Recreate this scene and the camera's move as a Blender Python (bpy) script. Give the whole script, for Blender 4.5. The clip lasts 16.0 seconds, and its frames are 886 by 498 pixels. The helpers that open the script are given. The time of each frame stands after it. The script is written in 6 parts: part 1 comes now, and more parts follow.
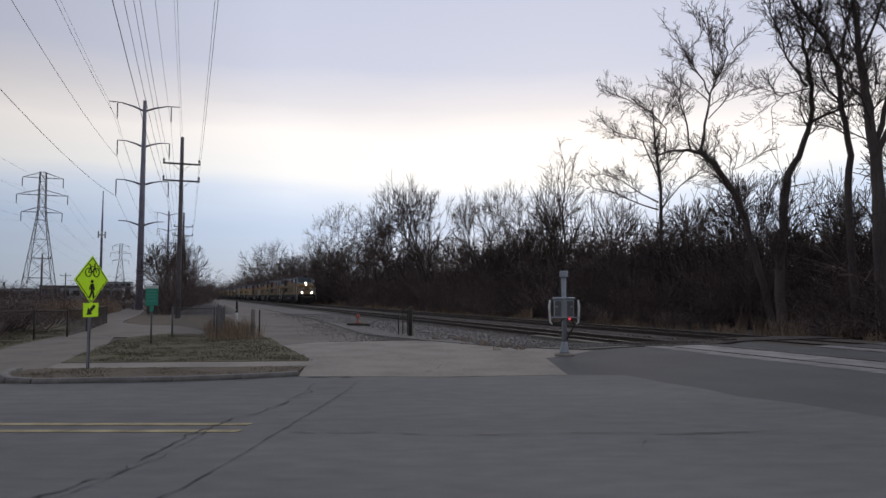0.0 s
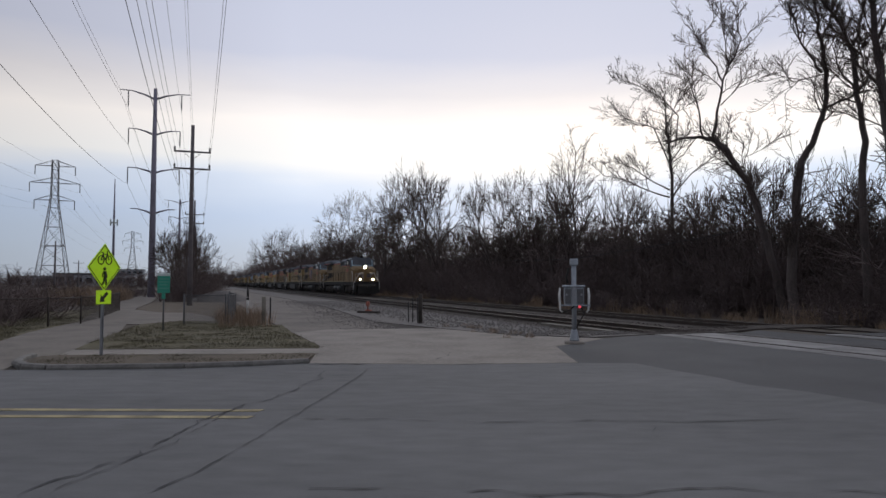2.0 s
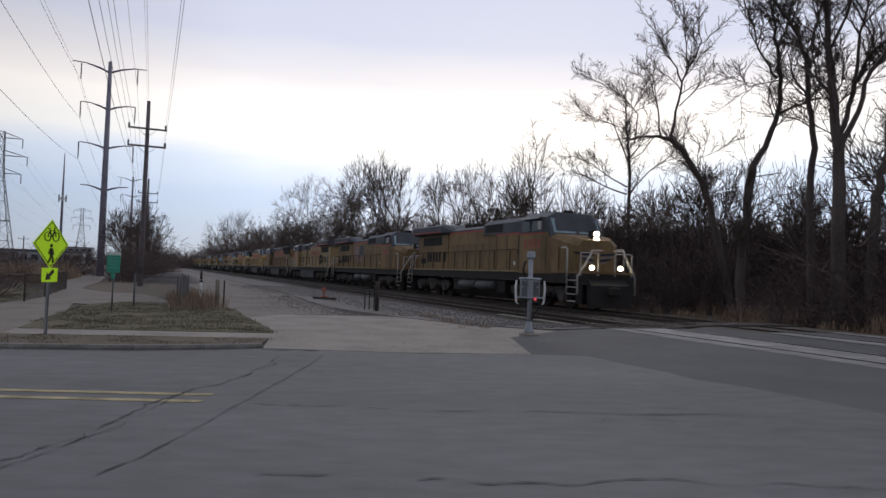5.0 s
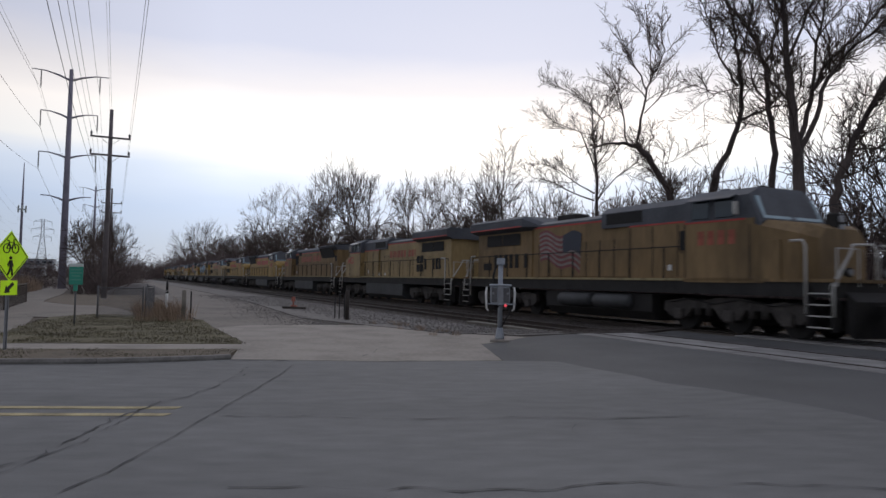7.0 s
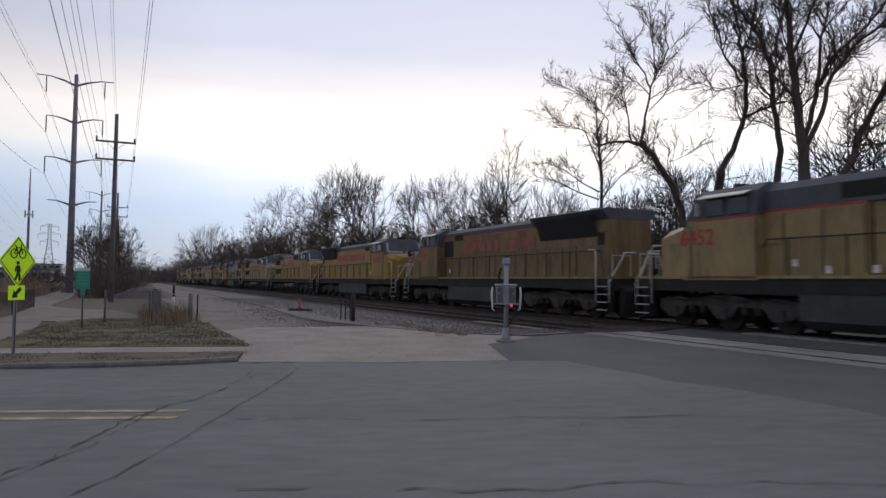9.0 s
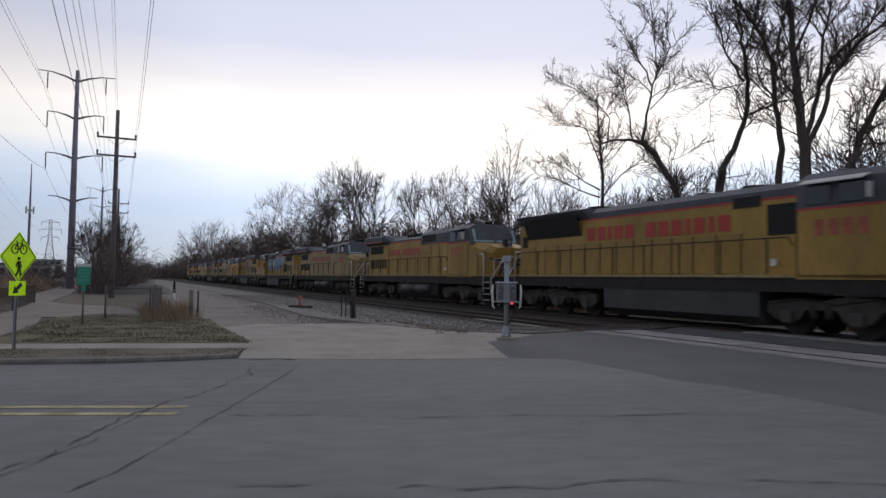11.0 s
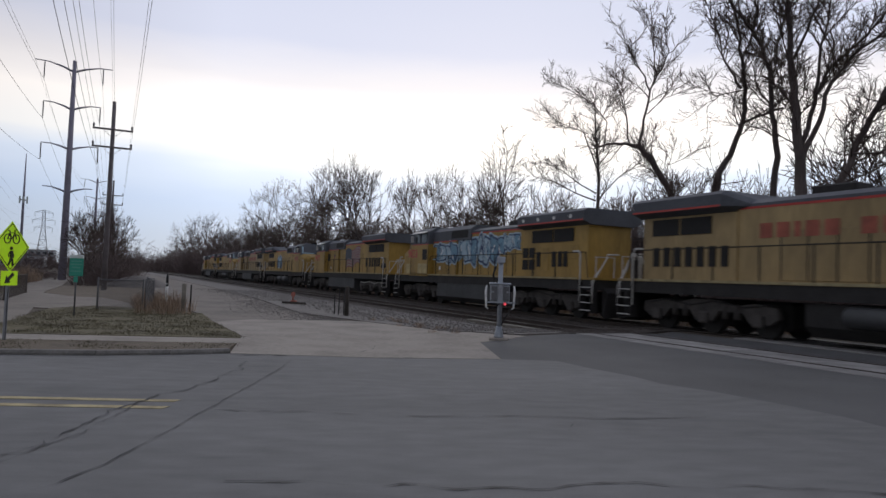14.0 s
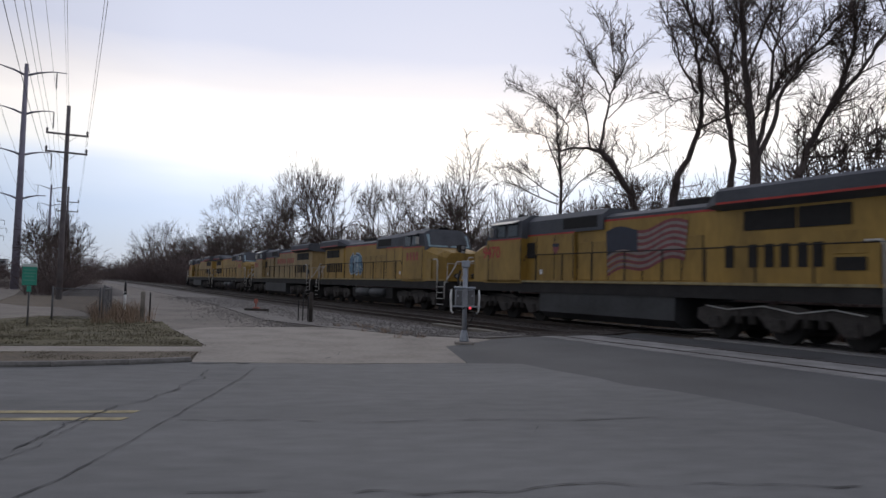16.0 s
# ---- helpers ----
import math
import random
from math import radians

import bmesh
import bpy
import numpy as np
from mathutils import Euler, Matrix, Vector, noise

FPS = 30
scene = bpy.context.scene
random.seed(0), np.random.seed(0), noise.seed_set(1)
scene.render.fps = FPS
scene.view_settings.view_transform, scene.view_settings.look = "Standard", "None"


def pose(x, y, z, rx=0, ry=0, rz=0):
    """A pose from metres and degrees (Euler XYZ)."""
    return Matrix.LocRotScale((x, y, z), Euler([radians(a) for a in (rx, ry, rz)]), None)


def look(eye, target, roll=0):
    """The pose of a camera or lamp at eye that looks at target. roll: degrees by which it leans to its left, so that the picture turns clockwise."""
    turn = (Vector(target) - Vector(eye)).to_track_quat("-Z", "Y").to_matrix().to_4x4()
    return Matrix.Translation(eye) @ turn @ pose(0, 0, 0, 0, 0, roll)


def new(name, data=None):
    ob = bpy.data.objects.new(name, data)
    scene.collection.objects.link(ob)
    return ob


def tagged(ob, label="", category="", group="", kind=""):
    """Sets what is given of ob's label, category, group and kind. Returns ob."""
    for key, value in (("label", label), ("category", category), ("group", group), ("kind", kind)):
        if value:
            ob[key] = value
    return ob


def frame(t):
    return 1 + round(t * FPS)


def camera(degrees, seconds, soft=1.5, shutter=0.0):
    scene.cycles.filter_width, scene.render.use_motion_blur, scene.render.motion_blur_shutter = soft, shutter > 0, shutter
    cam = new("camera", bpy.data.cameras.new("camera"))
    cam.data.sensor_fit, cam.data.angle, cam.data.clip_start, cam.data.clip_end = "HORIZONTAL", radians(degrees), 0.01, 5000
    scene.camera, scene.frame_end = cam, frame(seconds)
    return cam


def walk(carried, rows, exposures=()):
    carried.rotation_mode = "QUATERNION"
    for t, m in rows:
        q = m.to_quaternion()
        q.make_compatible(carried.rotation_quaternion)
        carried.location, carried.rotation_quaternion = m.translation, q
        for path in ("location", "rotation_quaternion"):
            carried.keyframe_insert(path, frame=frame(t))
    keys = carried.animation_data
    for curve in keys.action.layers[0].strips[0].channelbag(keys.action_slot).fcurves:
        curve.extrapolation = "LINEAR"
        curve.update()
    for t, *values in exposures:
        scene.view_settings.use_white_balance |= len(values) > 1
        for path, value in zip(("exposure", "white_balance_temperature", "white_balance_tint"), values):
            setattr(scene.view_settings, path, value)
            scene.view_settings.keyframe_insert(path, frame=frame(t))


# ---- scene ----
import mathutils.geometry

EYE = 1.65
cam = camera(65.8, 16.0, soft=1.5, shutter=0.25)
# seconds, yaw, pitch, roll of the hand-held camera, which turns on the spot
TURNS = [
    (0, 0.000, 3.870, -0.000),
    (0.5, -0.159, 3.740, 0.299),
    (1, -0.099, 3.421, 0.962),
    (1.5, 0.112, 3.154, 0.700),
    (2, 0.825, 2.850, -0.070),
    (2.5, 1.253, 2.573, -0.144),
    (3, 1.340, 2.230, -0.013),
    (3.5, 0.969, 1.923, -0.111),
    (4, 0.244, 1.813, -0.595),
    (4.5, -1.164, 1.858, -1.576),
    (5, -2.711, 1.997, -1.883),
    (7.5, -5.381, 2.743, -0.958),
    (8, -5.156, 2.717, -0.531),
    (8.5, -4.927, 2.725, -0.465),
    (9, -4.724, 2.723, -0.556),
    (11.5, -4.683, 2.488, -0.997),
    (12, -4.825, 2.508, -1.628),
    (12.5, -4.969, 2.494, -2.098),
    (13, -5.007, 2.445, -2.315),
    (13.5, -5.073, 2.445, -2.176),
    (14, -5.188, 2.486, -2.099),
    (14.5, -5.577, 2.630, -2.055),
    (15, -6.322, 2.796, -2.047),
    (15.5, -7.205, 2.939, -1.807),
    (16, -8.128, 2.950, -1.409),
]
walk(cam, [(t, pose(0, 0, EYE, 90 + pitch, roll, yaw)) for t, yaw, pitch, roll in TURNS],
     exposures=[(0.0, -0.02), (2.0, 0.0), (5.0, 0.14), (16.0, 0.18)])


# ---- light: an overcast winter evening with a bright break above the horizon ----
world = bpy.data.worlds.new("evening_sky")
scene.world = world
world.use_nodes = True
wt = world.node_tree
wt.nodes.clear()


def wnode(kind, **values):
    n = wt.nodes.new(kind)
    for key, value in values.items():
        n.inputs[key].default_value = value
    return n


sky = wt.nodes.new("ShaderNodeTexSky")
sky.sky_type = "NISHITA"
sky.sun_disc = False
sky.sun_elevation = radians(12)
sky.sun_rotation = radians(10)
coord = wt.nodes.new("ShaderNodeTexCoord")
split = wt.nodes.new("ShaderNodeSeparateXYZ")
wt.links.new(coord.outputs["Generated"], split.inputs[0])
stretch = wt.nodes.new("ShaderNodeVectorMath")
stretch.operation = "MULTIPLY"
stretch.inputs[1].default_value = (1.0, 1.0, 5.0)
wt.links.new(coord.outputs["Generated"], stretch.inputs[0])
cloud = wnode("ShaderNodeTexNoise", Scale=2.2, Detail=5.0, Roughness=0.5)
wt.links.new(stretch.outputs[0], cloud.inputs["Vector"])
shift = wt.nodes.new("ShaderNodeMath")
shift.operation = "MULTIPLY_ADD"
shift.inputs[1].default_value = 0.07
wt.links.new(cloud.outputs["Fac"], shift.inputs[0])
wt.links.new(split.outputs["Z"], shift.inputs[2])
deck = wt.nodes.new("ShaderNodeValToRGB")
wt.links.new(shift.outputs[0], deck.inputs[0])
SKY = [
    (0.000, (0.47, 0.52, 0.59)), (0.075, (0.51, 0.59, 0.72)), (0.135, (0.55, 0.655, 0.85)), (0.178, (0.72, 0.80, 0.95)),
    (0.205, (0.98, 0.97, 0.97)), (0.262, (1.06, 1.00, 0.97)), (0.300, (0.82, 0.79, 0.82)), (0.345, (0.62, 0.645, 0.775)),
    (0.50, (0.565, 0.60, 0.745)), (1.0, (0.48, 0.50, 0.60)),
]
while len(deck.color_ramp.elements) < len(SKY):
    deck.color_ramp.elements.new(0.5)
for el, (at, colour) in zip(deck.color_ramp.elements, SKY):
    el.position = at
    el.color = (*colour, 1)
blend = wt.nodes.new("ShaderNodeMix")
blend.data_type = "RGBA"
blend.blend_type = "ADD"
blend.inputs[0].default_value = 0.004
wt.links.new(deck.outputs[0], blend.inputs[6])
wt.links.new(sky.outputs[0], blend.inputs[7])
# the cloud is thinnest ahead, where the sun went down, and thicker behind
away = wt.nodes.new("ShaderNodeMapRange")
away.inputs[1].default_value, away.inputs[2].default_value, away.inputs[3].default_value, away.inputs[4].default_value = 0.75, -0.9, 1.0, 0.5
wt.links.new(split.outputs["Y"], away.inputs[0])
back = wnode("ShaderNodeBackground", Strength=1.0)
wt.links.new(blend.outputs[2], back.inputs["Color"])
thick = wt.nodes.new("ShaderNodeMapRange")
thick.inputs[1].default_value, thick.inputs[2].default_value, thick.inputs[3].default_value, thick.inputs[4].default_value = -0.22, -0.62, 1.0, 0.66
wt.links.new(split.outputs["X"], thick.inputs[0])
both = wt.nodes.new("ShaderNodeMath")
both.operation = "MULTIPLY"
wt.links.new(away.outputs[0], both.inputs[0])
wt.links.new(thick.outputs[0], both.inputs[1])
wt.links.new(both.outputs[0], back.inputs["Strength"])
out = wt.nodes.new("ShaderNodeOutputWorld")
wt.links.new(back.outputs[0], out.inputs["Surface"])

sun = new("sun", bpy.data.lights.new("sun", "SUN"))
sun.data.energy = 0.4
sun.data.angle = radians(25)
sun.data.color = (1.0, 0.93, 0.84)
sun.matrix_world = look((12, 60, 30), (0, 0, 0))
scene.view_settings.exposure = 0.0


# ---- materials ----
def material(name, colour, rough=0.8, metal=0.0, dark=0.6, scale=3.0, fine=60.0, bump=0.15, bump_scale=None, emit=None, power=0.0, random_tint=0.0, streak=0.0, mottle=0.5, stretch=None):
    """Noise at two scales round one base colour, with relief; streak stretches the stains downwards."""
    m = bpy.data.materials.new(name)
    m.use_nodes = True
    t = m.node_tree
    b = t.nodes["Principled BSDF"]
    b.inputs["Roughness"].default_value = rough
    b.inputs["Metallic"].default_value = metal
    tc = t.nodes.new("ShaderNodeTexCoord")
    vec = tc.outputs["Object"]
    if streak or stretch:
        mp = t.nodes.new("ShaderNodeMapping")
        mp.inputs["Scale"].default_value = stretch or (1, 1, streak)
        t.links.new(vec, mp.inputs[0])
        vec = mp.outputs[0]

    def noise_at(s, detail=4.0):
        n = t.nodes.new("ShaderNodeTexNoise")
        n.inputs["Scale"].default_value = s
        n.inputs["Detail"].default_value = detail
        t.links.new(vec, n.inputs["Vector"])
        return n.outputs["Fac"]

    big, small = noise_at(scale), noise_at(fine, 3.0)
    add = t.nodes.new("ShaderNodeMath")
    add.operation = "MULTIPLY_ADD"
    add.inputs[1].default_value = mottle
    t.links.new(small, add.inputs[0])
    t.links.new(big, add.inputs[2])
    ramp = t.nodes.new("ShaderNodeValToRGB")
    lo, hi = ramp.color_ramp.elements
    lo.position, hi.position = 0.45, 0.45 + 0.55 * (1 + mottle) / 1.5
    lo.color = (*[c * dark for c in colour], 1)
    hi.color = (*[min(1, c * (2 - dark) ** 0.8) for c in colour], 1)
    t.links.new(add.outputs[0], ramp.inputs[0])
    result = ramp.outputs[0]
    if random_tint:
        info = t.nodes.new("ShaderNodeObjectInfo")
        hsv = t.nodes.new("ShaderNodeHueSaturation")
        mr = t.nodes.new("ShaderNodeMapRange")
        mr.inputs[3].default_value, mr.inputs[4].default_value = 1 - random_tint, 1 + random_tint
        t.links.new(info.outputs["Random"], mr.inputs[0])
        t.links.new(mr.outputs[0], hsv.inputs["Value"])
        t.links.new(result, hsv.inputs["Color"])
        result = hsv.outputs[0]
    t.links.new(result, b.inputs["Base Color"])
    if bump:
        bp = t.nodes.new("ShaderNodeBump")
        bp.inputs["Strength"].default_value = bump
        bp.inputs["Distance"].default_value = 0.02
        t.links.new(noise_at(bump_scale, 5.0) if bump_scale else small, bp.inputs["Height"])
        t.links.new(bp.outputs[0], b.inputs["Normal"])
    if emit:
        b.inputs["Emission Color"].default_value = (*emit, 1)
        b.inputs["Emission Strength"].default_value = power
    return m


ASPHALT = material("worn_asphalt", (0.136, 0.137, 0.136), 0.9, dark=0.66, scale=0.24, fine=4.5, bump=0.3, bump_scale=90, stretch=(0.4, 1, 1), mottle=0.6)
ASPHALT_NEW = material("dark_asphalt", (0.088, 0.089, 0.090), 0.88, dark=0.75, scale=0.5, fine=40, bump=0.25, bump_scale=140)
TAR = material("crack_tar", (0.052, 0.052, 0.054), 0.8, fine=30)
CONCRETE = material("weathered_concrete", (0.212, 0.190, 0.166), 0.9, dark=0.6, scale=0.8, fine=9, bump=0.25, bump_scale=50, mottle=0.8)
PANEL = material("crossing_panel_concrete", (0.25, 0.243, 0.235), 0.9, dark=0.5, scale=1.2, fine=25, random_tint=0.12)
PANEL_DARK = material("tarred_crossing_panel", (0.085, 0.084, 0.085), 0.9, dark=0.6, scale=1.2, fine=25, random_tint=0.12)
KERB = material("kerb_concrete", (0.18, 0.172, 0.158), 0.9, dark=0.5, scale=2.0, fine=25, random_tint=0.1)
GRAVEL = material("gravel_road", (0.124, 0.110, 0.096), 0.95, dark=0.28, scale=0.45, fine=6, bump=0.8, bump_scale=18, mottle=0.9)
BALLAST = material("ballast_bed", (0.044, 0.036, 0.031), 0.95, dark=0.4, scale=1.0, fine=18, bump=1.0, bump_scale=22, mottle=1.0)
SHOULDER = material("shoulder_stone", (0.118, 0.109, 0.101), 0.95, dark=0.45, scale=0.9, fine=22, bump=1.0, bump_scale=20, mottle=1.0)
STONE = material("ballast_stone", (0.16, 0.149, 0.139), 0.9, dark=0.5, scale=4, fine=20, random_tint=0.2)
SOIL = material("dry_soil", (0.075, 0.06, 0.045), 0.95, dark=0.5, scale=0.12, fine=4, bump=0.6, bump_scale=15)
TURF = material("winter_turf", (0.088, 0.076, 0.042), 0.95, dark=0.42, scale=0.9, fine=9, bump=0.8, bump_scale=60, mottle=0.8)
BROWN_TURF = material("brown_verge", (0.088, 0.070, 0.050), 0.95, dark=0.4, scale=0.6, fine=7, bump=0.8, bump_scale=40, mottle=0.9)
GRASS_BLADE = material("dry_grass", (0.102, 0.09, 0.05), 0.9, dark=0.5, scale=0.8, fine=5, bump=0)
YELLOW_LINE = material("worn_yellow_paint", (0.34, 0.285, 0.155), 0.85, dark=0.4, scale=2.5, fine=22)
RAIL = material("rusty_rail_steel", (0.05, 0.037, 0.03), 0.7, 0.3, dark=0.6, scale=2, fine=30)
RAIL_TOP = material("worn_rail_head", (0.11, 0.10, 0.095), 0.5, 0.7, dark=0.7, scale=2, fine=30)
TIE = material("creosote_timber", (0.05, 0.042, 0.036), 0.9, dark=0.5, scale=3, fine=30, random_tint=0.25)
TIE_PALE = material("bleached_timber", (0.17, 0.155, 0.13), 0.9, dark=0.6, scale=3, fine=30, random_tint=0.2)
GALV = material("galvanised_steel", (0.30, 0.31, 0.33), 0.55, 0.5, dark=0.75, scale=2, fine=30)
WEATHERED = material("weathering_steel", (0.26, 0.245, 0.30), 0.75, 0.2, dark=0.7, scale=0.6, fine=12)
TOWER_STEEL = material("dull_tower_steel", (0.15, 0.145, 0.155), 0.7, 0.3, dark=0.7, scale=0.8, fine=8)
WOOD_POLE = material("treated_pole_timber", (0.155, 0.138, 0.142), 0.9, dark=0.6, scale=1.2, fine=25)
CABLE = material("dark_cable", (0.03, 0.03, 0.033), 0.6, dark=0.8, bump=0)
INSULATOR = material("grey_insulator", (0.09, 0.09, 0.10), 0.4, dark=0.8)
FENCE_GREY = material("dull_fence_zinc", (0.13, 0.13, 0.135), 0.7, 0.2, dark=0.7, scale=3, fine=30)
FENCE_RUST = material("rusty_fence_wire", (0.06, 0.048, 0.042), 0.8, 0.1, dark=0.6, scale=3, fine=30)
TRAIL = material("trail_concrete", (0.15, 0.132, 0.112), 0.9, dark=0.62, scale=0.7, fine=9, bump=0.25, bump_scale=50, mottle=0.8)
# weak added emission brightens the sheeting in place of its fluorescence; no lamp
FLUO = material("fluorescent_yellow_green", (0.50, 0.78, 0.02), 0.5, dark=0.9, scale=3, fine=20, bump=0, emit=(0.45, 0.78, 0.0), power=0.16)
BLACK = material("black_vinyl", (0.012, 0.012, 0.013), 0.5, dark=0.8, bump=0)
GREEN_SIGN = material("green_sign_sheeting", (0.03, 0.29, 0.205), 0.45, dark=0.85, bump=0)
SIGN_TEXT = material("faded_sign_text", (0.09, 0.33, 0.25), 0.5, dark=0.85, bump=0)
PALE = material("pale_sign_film", (0.55, 0.6, 0.58), 0.5, dark=0.85, bump=0)
ALU = material("cast_aluminium", (0.36, 0.39, 0.43), 0.5, 0.55, dark=0.7, scale=4, fine=30)
ORANGE = material("faded_orange_paint", (0.36, 0.12, 0.085), 0.75, dark=0.7, scale=5, fine=30)
RED_GLASS = material("red_lamp_glass", (0.5, 0.02, 0.03), 0.2, bump=0, emit=(1.0, 0.12, 0.16), power=0.5)
WHITE_PAINT = material("white_paint", (0.72, 0.72, 0.70), 0.6, dark=0.75, scale=4, fine=20, bump=0.05)
BARK = material("dark_bark", (0.105, 0.086, 0.080), 0.95, dark=0.5, scale=1.6, fine=18, bump=0.8, bump_scale=14, streak=0.25)
TWIG = material("bare_twigs", (0.092, 0.070, 0.062), 0.95, dark=0.6, scale=1.0, fine=6, bump=0, random_tint=0.25)
BRUSH = material("brown_brush", (0.128, 0.097, 0.091), 0.95, dark=0.55, scale=0.25, fine=3, bump=0)
BRUSH_TAN = material("tan_dead_grass", (0.27, 0.195, 0.135), 0.9, dark=0.5, scale=0.4, fine=4, bump=0)
# locomotive finishes
YELLOW = material("armour_yellow_paint", (0.325, 0.202, 0.04), 0.55, dark=0.55, scale=0.7, fine=9, bump=0.04, streak=0.25)
YELLOW_FADED = material("sun_faded_yellow_paint", (0.31, 0.222, 0.10), 0.6, dark=0.5, scale=0.7, fine=9, bump=0.04, streak=0.25)
YELLOW_DIRTY = material("soot_stained_yellow_paint", (0.21, 0.137, 0.06), 0.68, dark=0.5, scale=0.8, fine=7, bump=0.04, streak=0.2)
ROOF_GREY = material("harbour_grey_paint", (0.085, 0.092, 0.107), 0.75, dark=0.7, scale=0.8, fine=10, bump=0.04)
RED = material("signal_red_paint", (0.42, 0.035, 0.025), 0.5, dark=0.7, scale=2, fine=14, bump=0)
RED_FADED = material("sun_bleached_red_paint", (0.33, 0.085, 0.05), 0.6, dark=0.55, scale=2, fine=9, bump=0)
GRIME = material("grimy_underframe", (0.024, 0.022, 0.021), 0.8, 0.1, dark=0.5, scale=1.5, fine=14)
DUSTY = material("dusty_cast_steel", (0.062, 0.055, 0.05), 0.85, 0.1, dark=0.4, scale=1.8, fine=12)
TANK = material("grey_fuel_tank", (0.052, 0.054, 0.056), 0.65, 0.1, dark=0.6, scale=0.9, fine=10)
PALE_HATCH = material("pale_primed_yellow", (0.42, 0.33, 0.15), 0.6, dark=0.7, scale=2, fine=12)
LOUVRE = material("black_louvre", (0.014, 0.013, 0.013), 0.8, dark=0.6, scale=4, fine=40)
HANDRAIL = material("pale_handrail", (0.50, 0.49, 0.46), 0.5, dark=0.8, bump=0)
HEADLIGHT = material("lit_headlight", (1, 0.95, 0.85), 0.2, bump=0, emit=(1.0, 0.86, 0.62), power=60)
LAMP_OFF = material("unlit_lamp_glass", (0.25, 0.25, 0.26), 0.15, dark=0.9, bump=0)
WINDOW = material("dark_cab_glass", (0.02, 0.028, 0.034), 0.08, dark=0.8, bump=0)
# pale blue base colour stands in for the sky mirrored in the glass
WINDSHIELD = material("mirrored_sky_colour_glass", (0.28, 0.39, 0.44), 0.06, dark=0.85, bump=0)
BLUE = material("deep_blue_paint", (0.014, 0.020, 0.042), 0.5, dark=0.75, scale=3, fine=14, bump=0)
FLAG_WHITE = material("dull_white_decal", (0.25, 0.205, 0.19), 0.5, dark=0.7, scale=3, fine=14, bump=0)
FLAG_RED = material("dull_red_decal", (0.21, 0.05, 0.055), 0.5, dark=0.7, scale=3, fine=14, bump=0)
SPRAY_PALE = material("pale_spray_paint", (0.36, 0.48, 0.55), 0.6, dark=0.75, scale=2, fine=10, bump=0)
SPRAY_BLUE = material("light_blue_spray_paint", (0.15, 0.29, 0.39), 0.6, dark=0.7, scale=2, fine=10, bump=0)
SPRAY_DARK = material("navy_spray_paint", (0.03, 0.055, 0.13), 0.6, dark=0.8, bump=0)
BRICK_FAR = material("far_masonry", (0.20, 0.18, 0.17), 0.9, dark=0.7, scale=0.3, fine=3)
ROOF_FAR = material("far_roofing", (0.10, 0.10, 0.11), 0.9, dark=0.7, scale=0.3, fine=3)
SIDING = material("pale_siding", (0.34, 0.36, 0.38), 0.8, dark=0.8, scale=0.5, fine=8)


# ---- plan: the railway runs straight; s counts along the train's way, n across it, away from the road corner ----
TRACK_TURN = 20.44
SIN, COS = math.sin(radians(TRACK_TURN)), math.cos(radians(TRACK_TURN))
HEADING = TRACK_TURN - 90
NEAR_TRACK, FAR_TRACK, RAIL_Z, NEAR_Z = 14.3, 18.31, 0.22, 0.14


def sn(s, n, z=0.0):
    return Vector((SIN * s + COS * n, -COS * s + SIN * n, z))


def to_sn(x, y):
    return SIN * x - COS * y, COS * x + SIN * y


def ease(a, b, v):
    v = min(1, max(0, (v - a) / (b - a)))
    return v * v * (3 - 2 * v)


def height(x, y):
    """The ground's height: a low bank under the two tracks."""
    s, n = to_sn(x, y)
    bed = -0.03 + 0.15 * ease(-21.0, -18.0, s) + 0.08 * ease(15.8, 16.8, n)
    return bed * ease(7.5, 12.2, n) * (1 - ease(20.5, 24, n))


def mesh_of(name, bm, *mats):
    me = bpy.data.meshes.new(name)
    bm.to_mesh(me)
    bm.free()
    for m in mats:
        me.materials.append(m)
    return me


def part(name, bm, mat, parent, label=""):
    ob = new(name, mesh_of(name, bm, mat))
    ob.parent = parent
    return tagged(ob, label) if label else ob


def thing(name, label, category, m=None, group="", kind=""):
    ob = new(name)
    ob.empty_display_size = 0.2
    if m is not None:
        ob.matrix_basis = m
    return tagged(ob, label, category, group, kind)


def box(bm, lo, hi, turn=None, bevel=0.0):
    lo, hi = Vector(lo), Vector(hi)
    made = bmesh.ops.create_cube(bm, size=1.0)["verts"]
    size = hi - lo
    for v in made:
        v.co = Vector((v.co.x * size.x, v.co.y * size.y, v.co.z * size.z)) + (lo + hi) / 2
        if turn:
            v.co = turn @ v.co
    if bevel:
        edges = {e for v in made for e in v.link_edges}
        bmesh.ops.bevel(bm, geom=list(edges), offset=bevel, segments=1, affect="EDGES")
    return bm


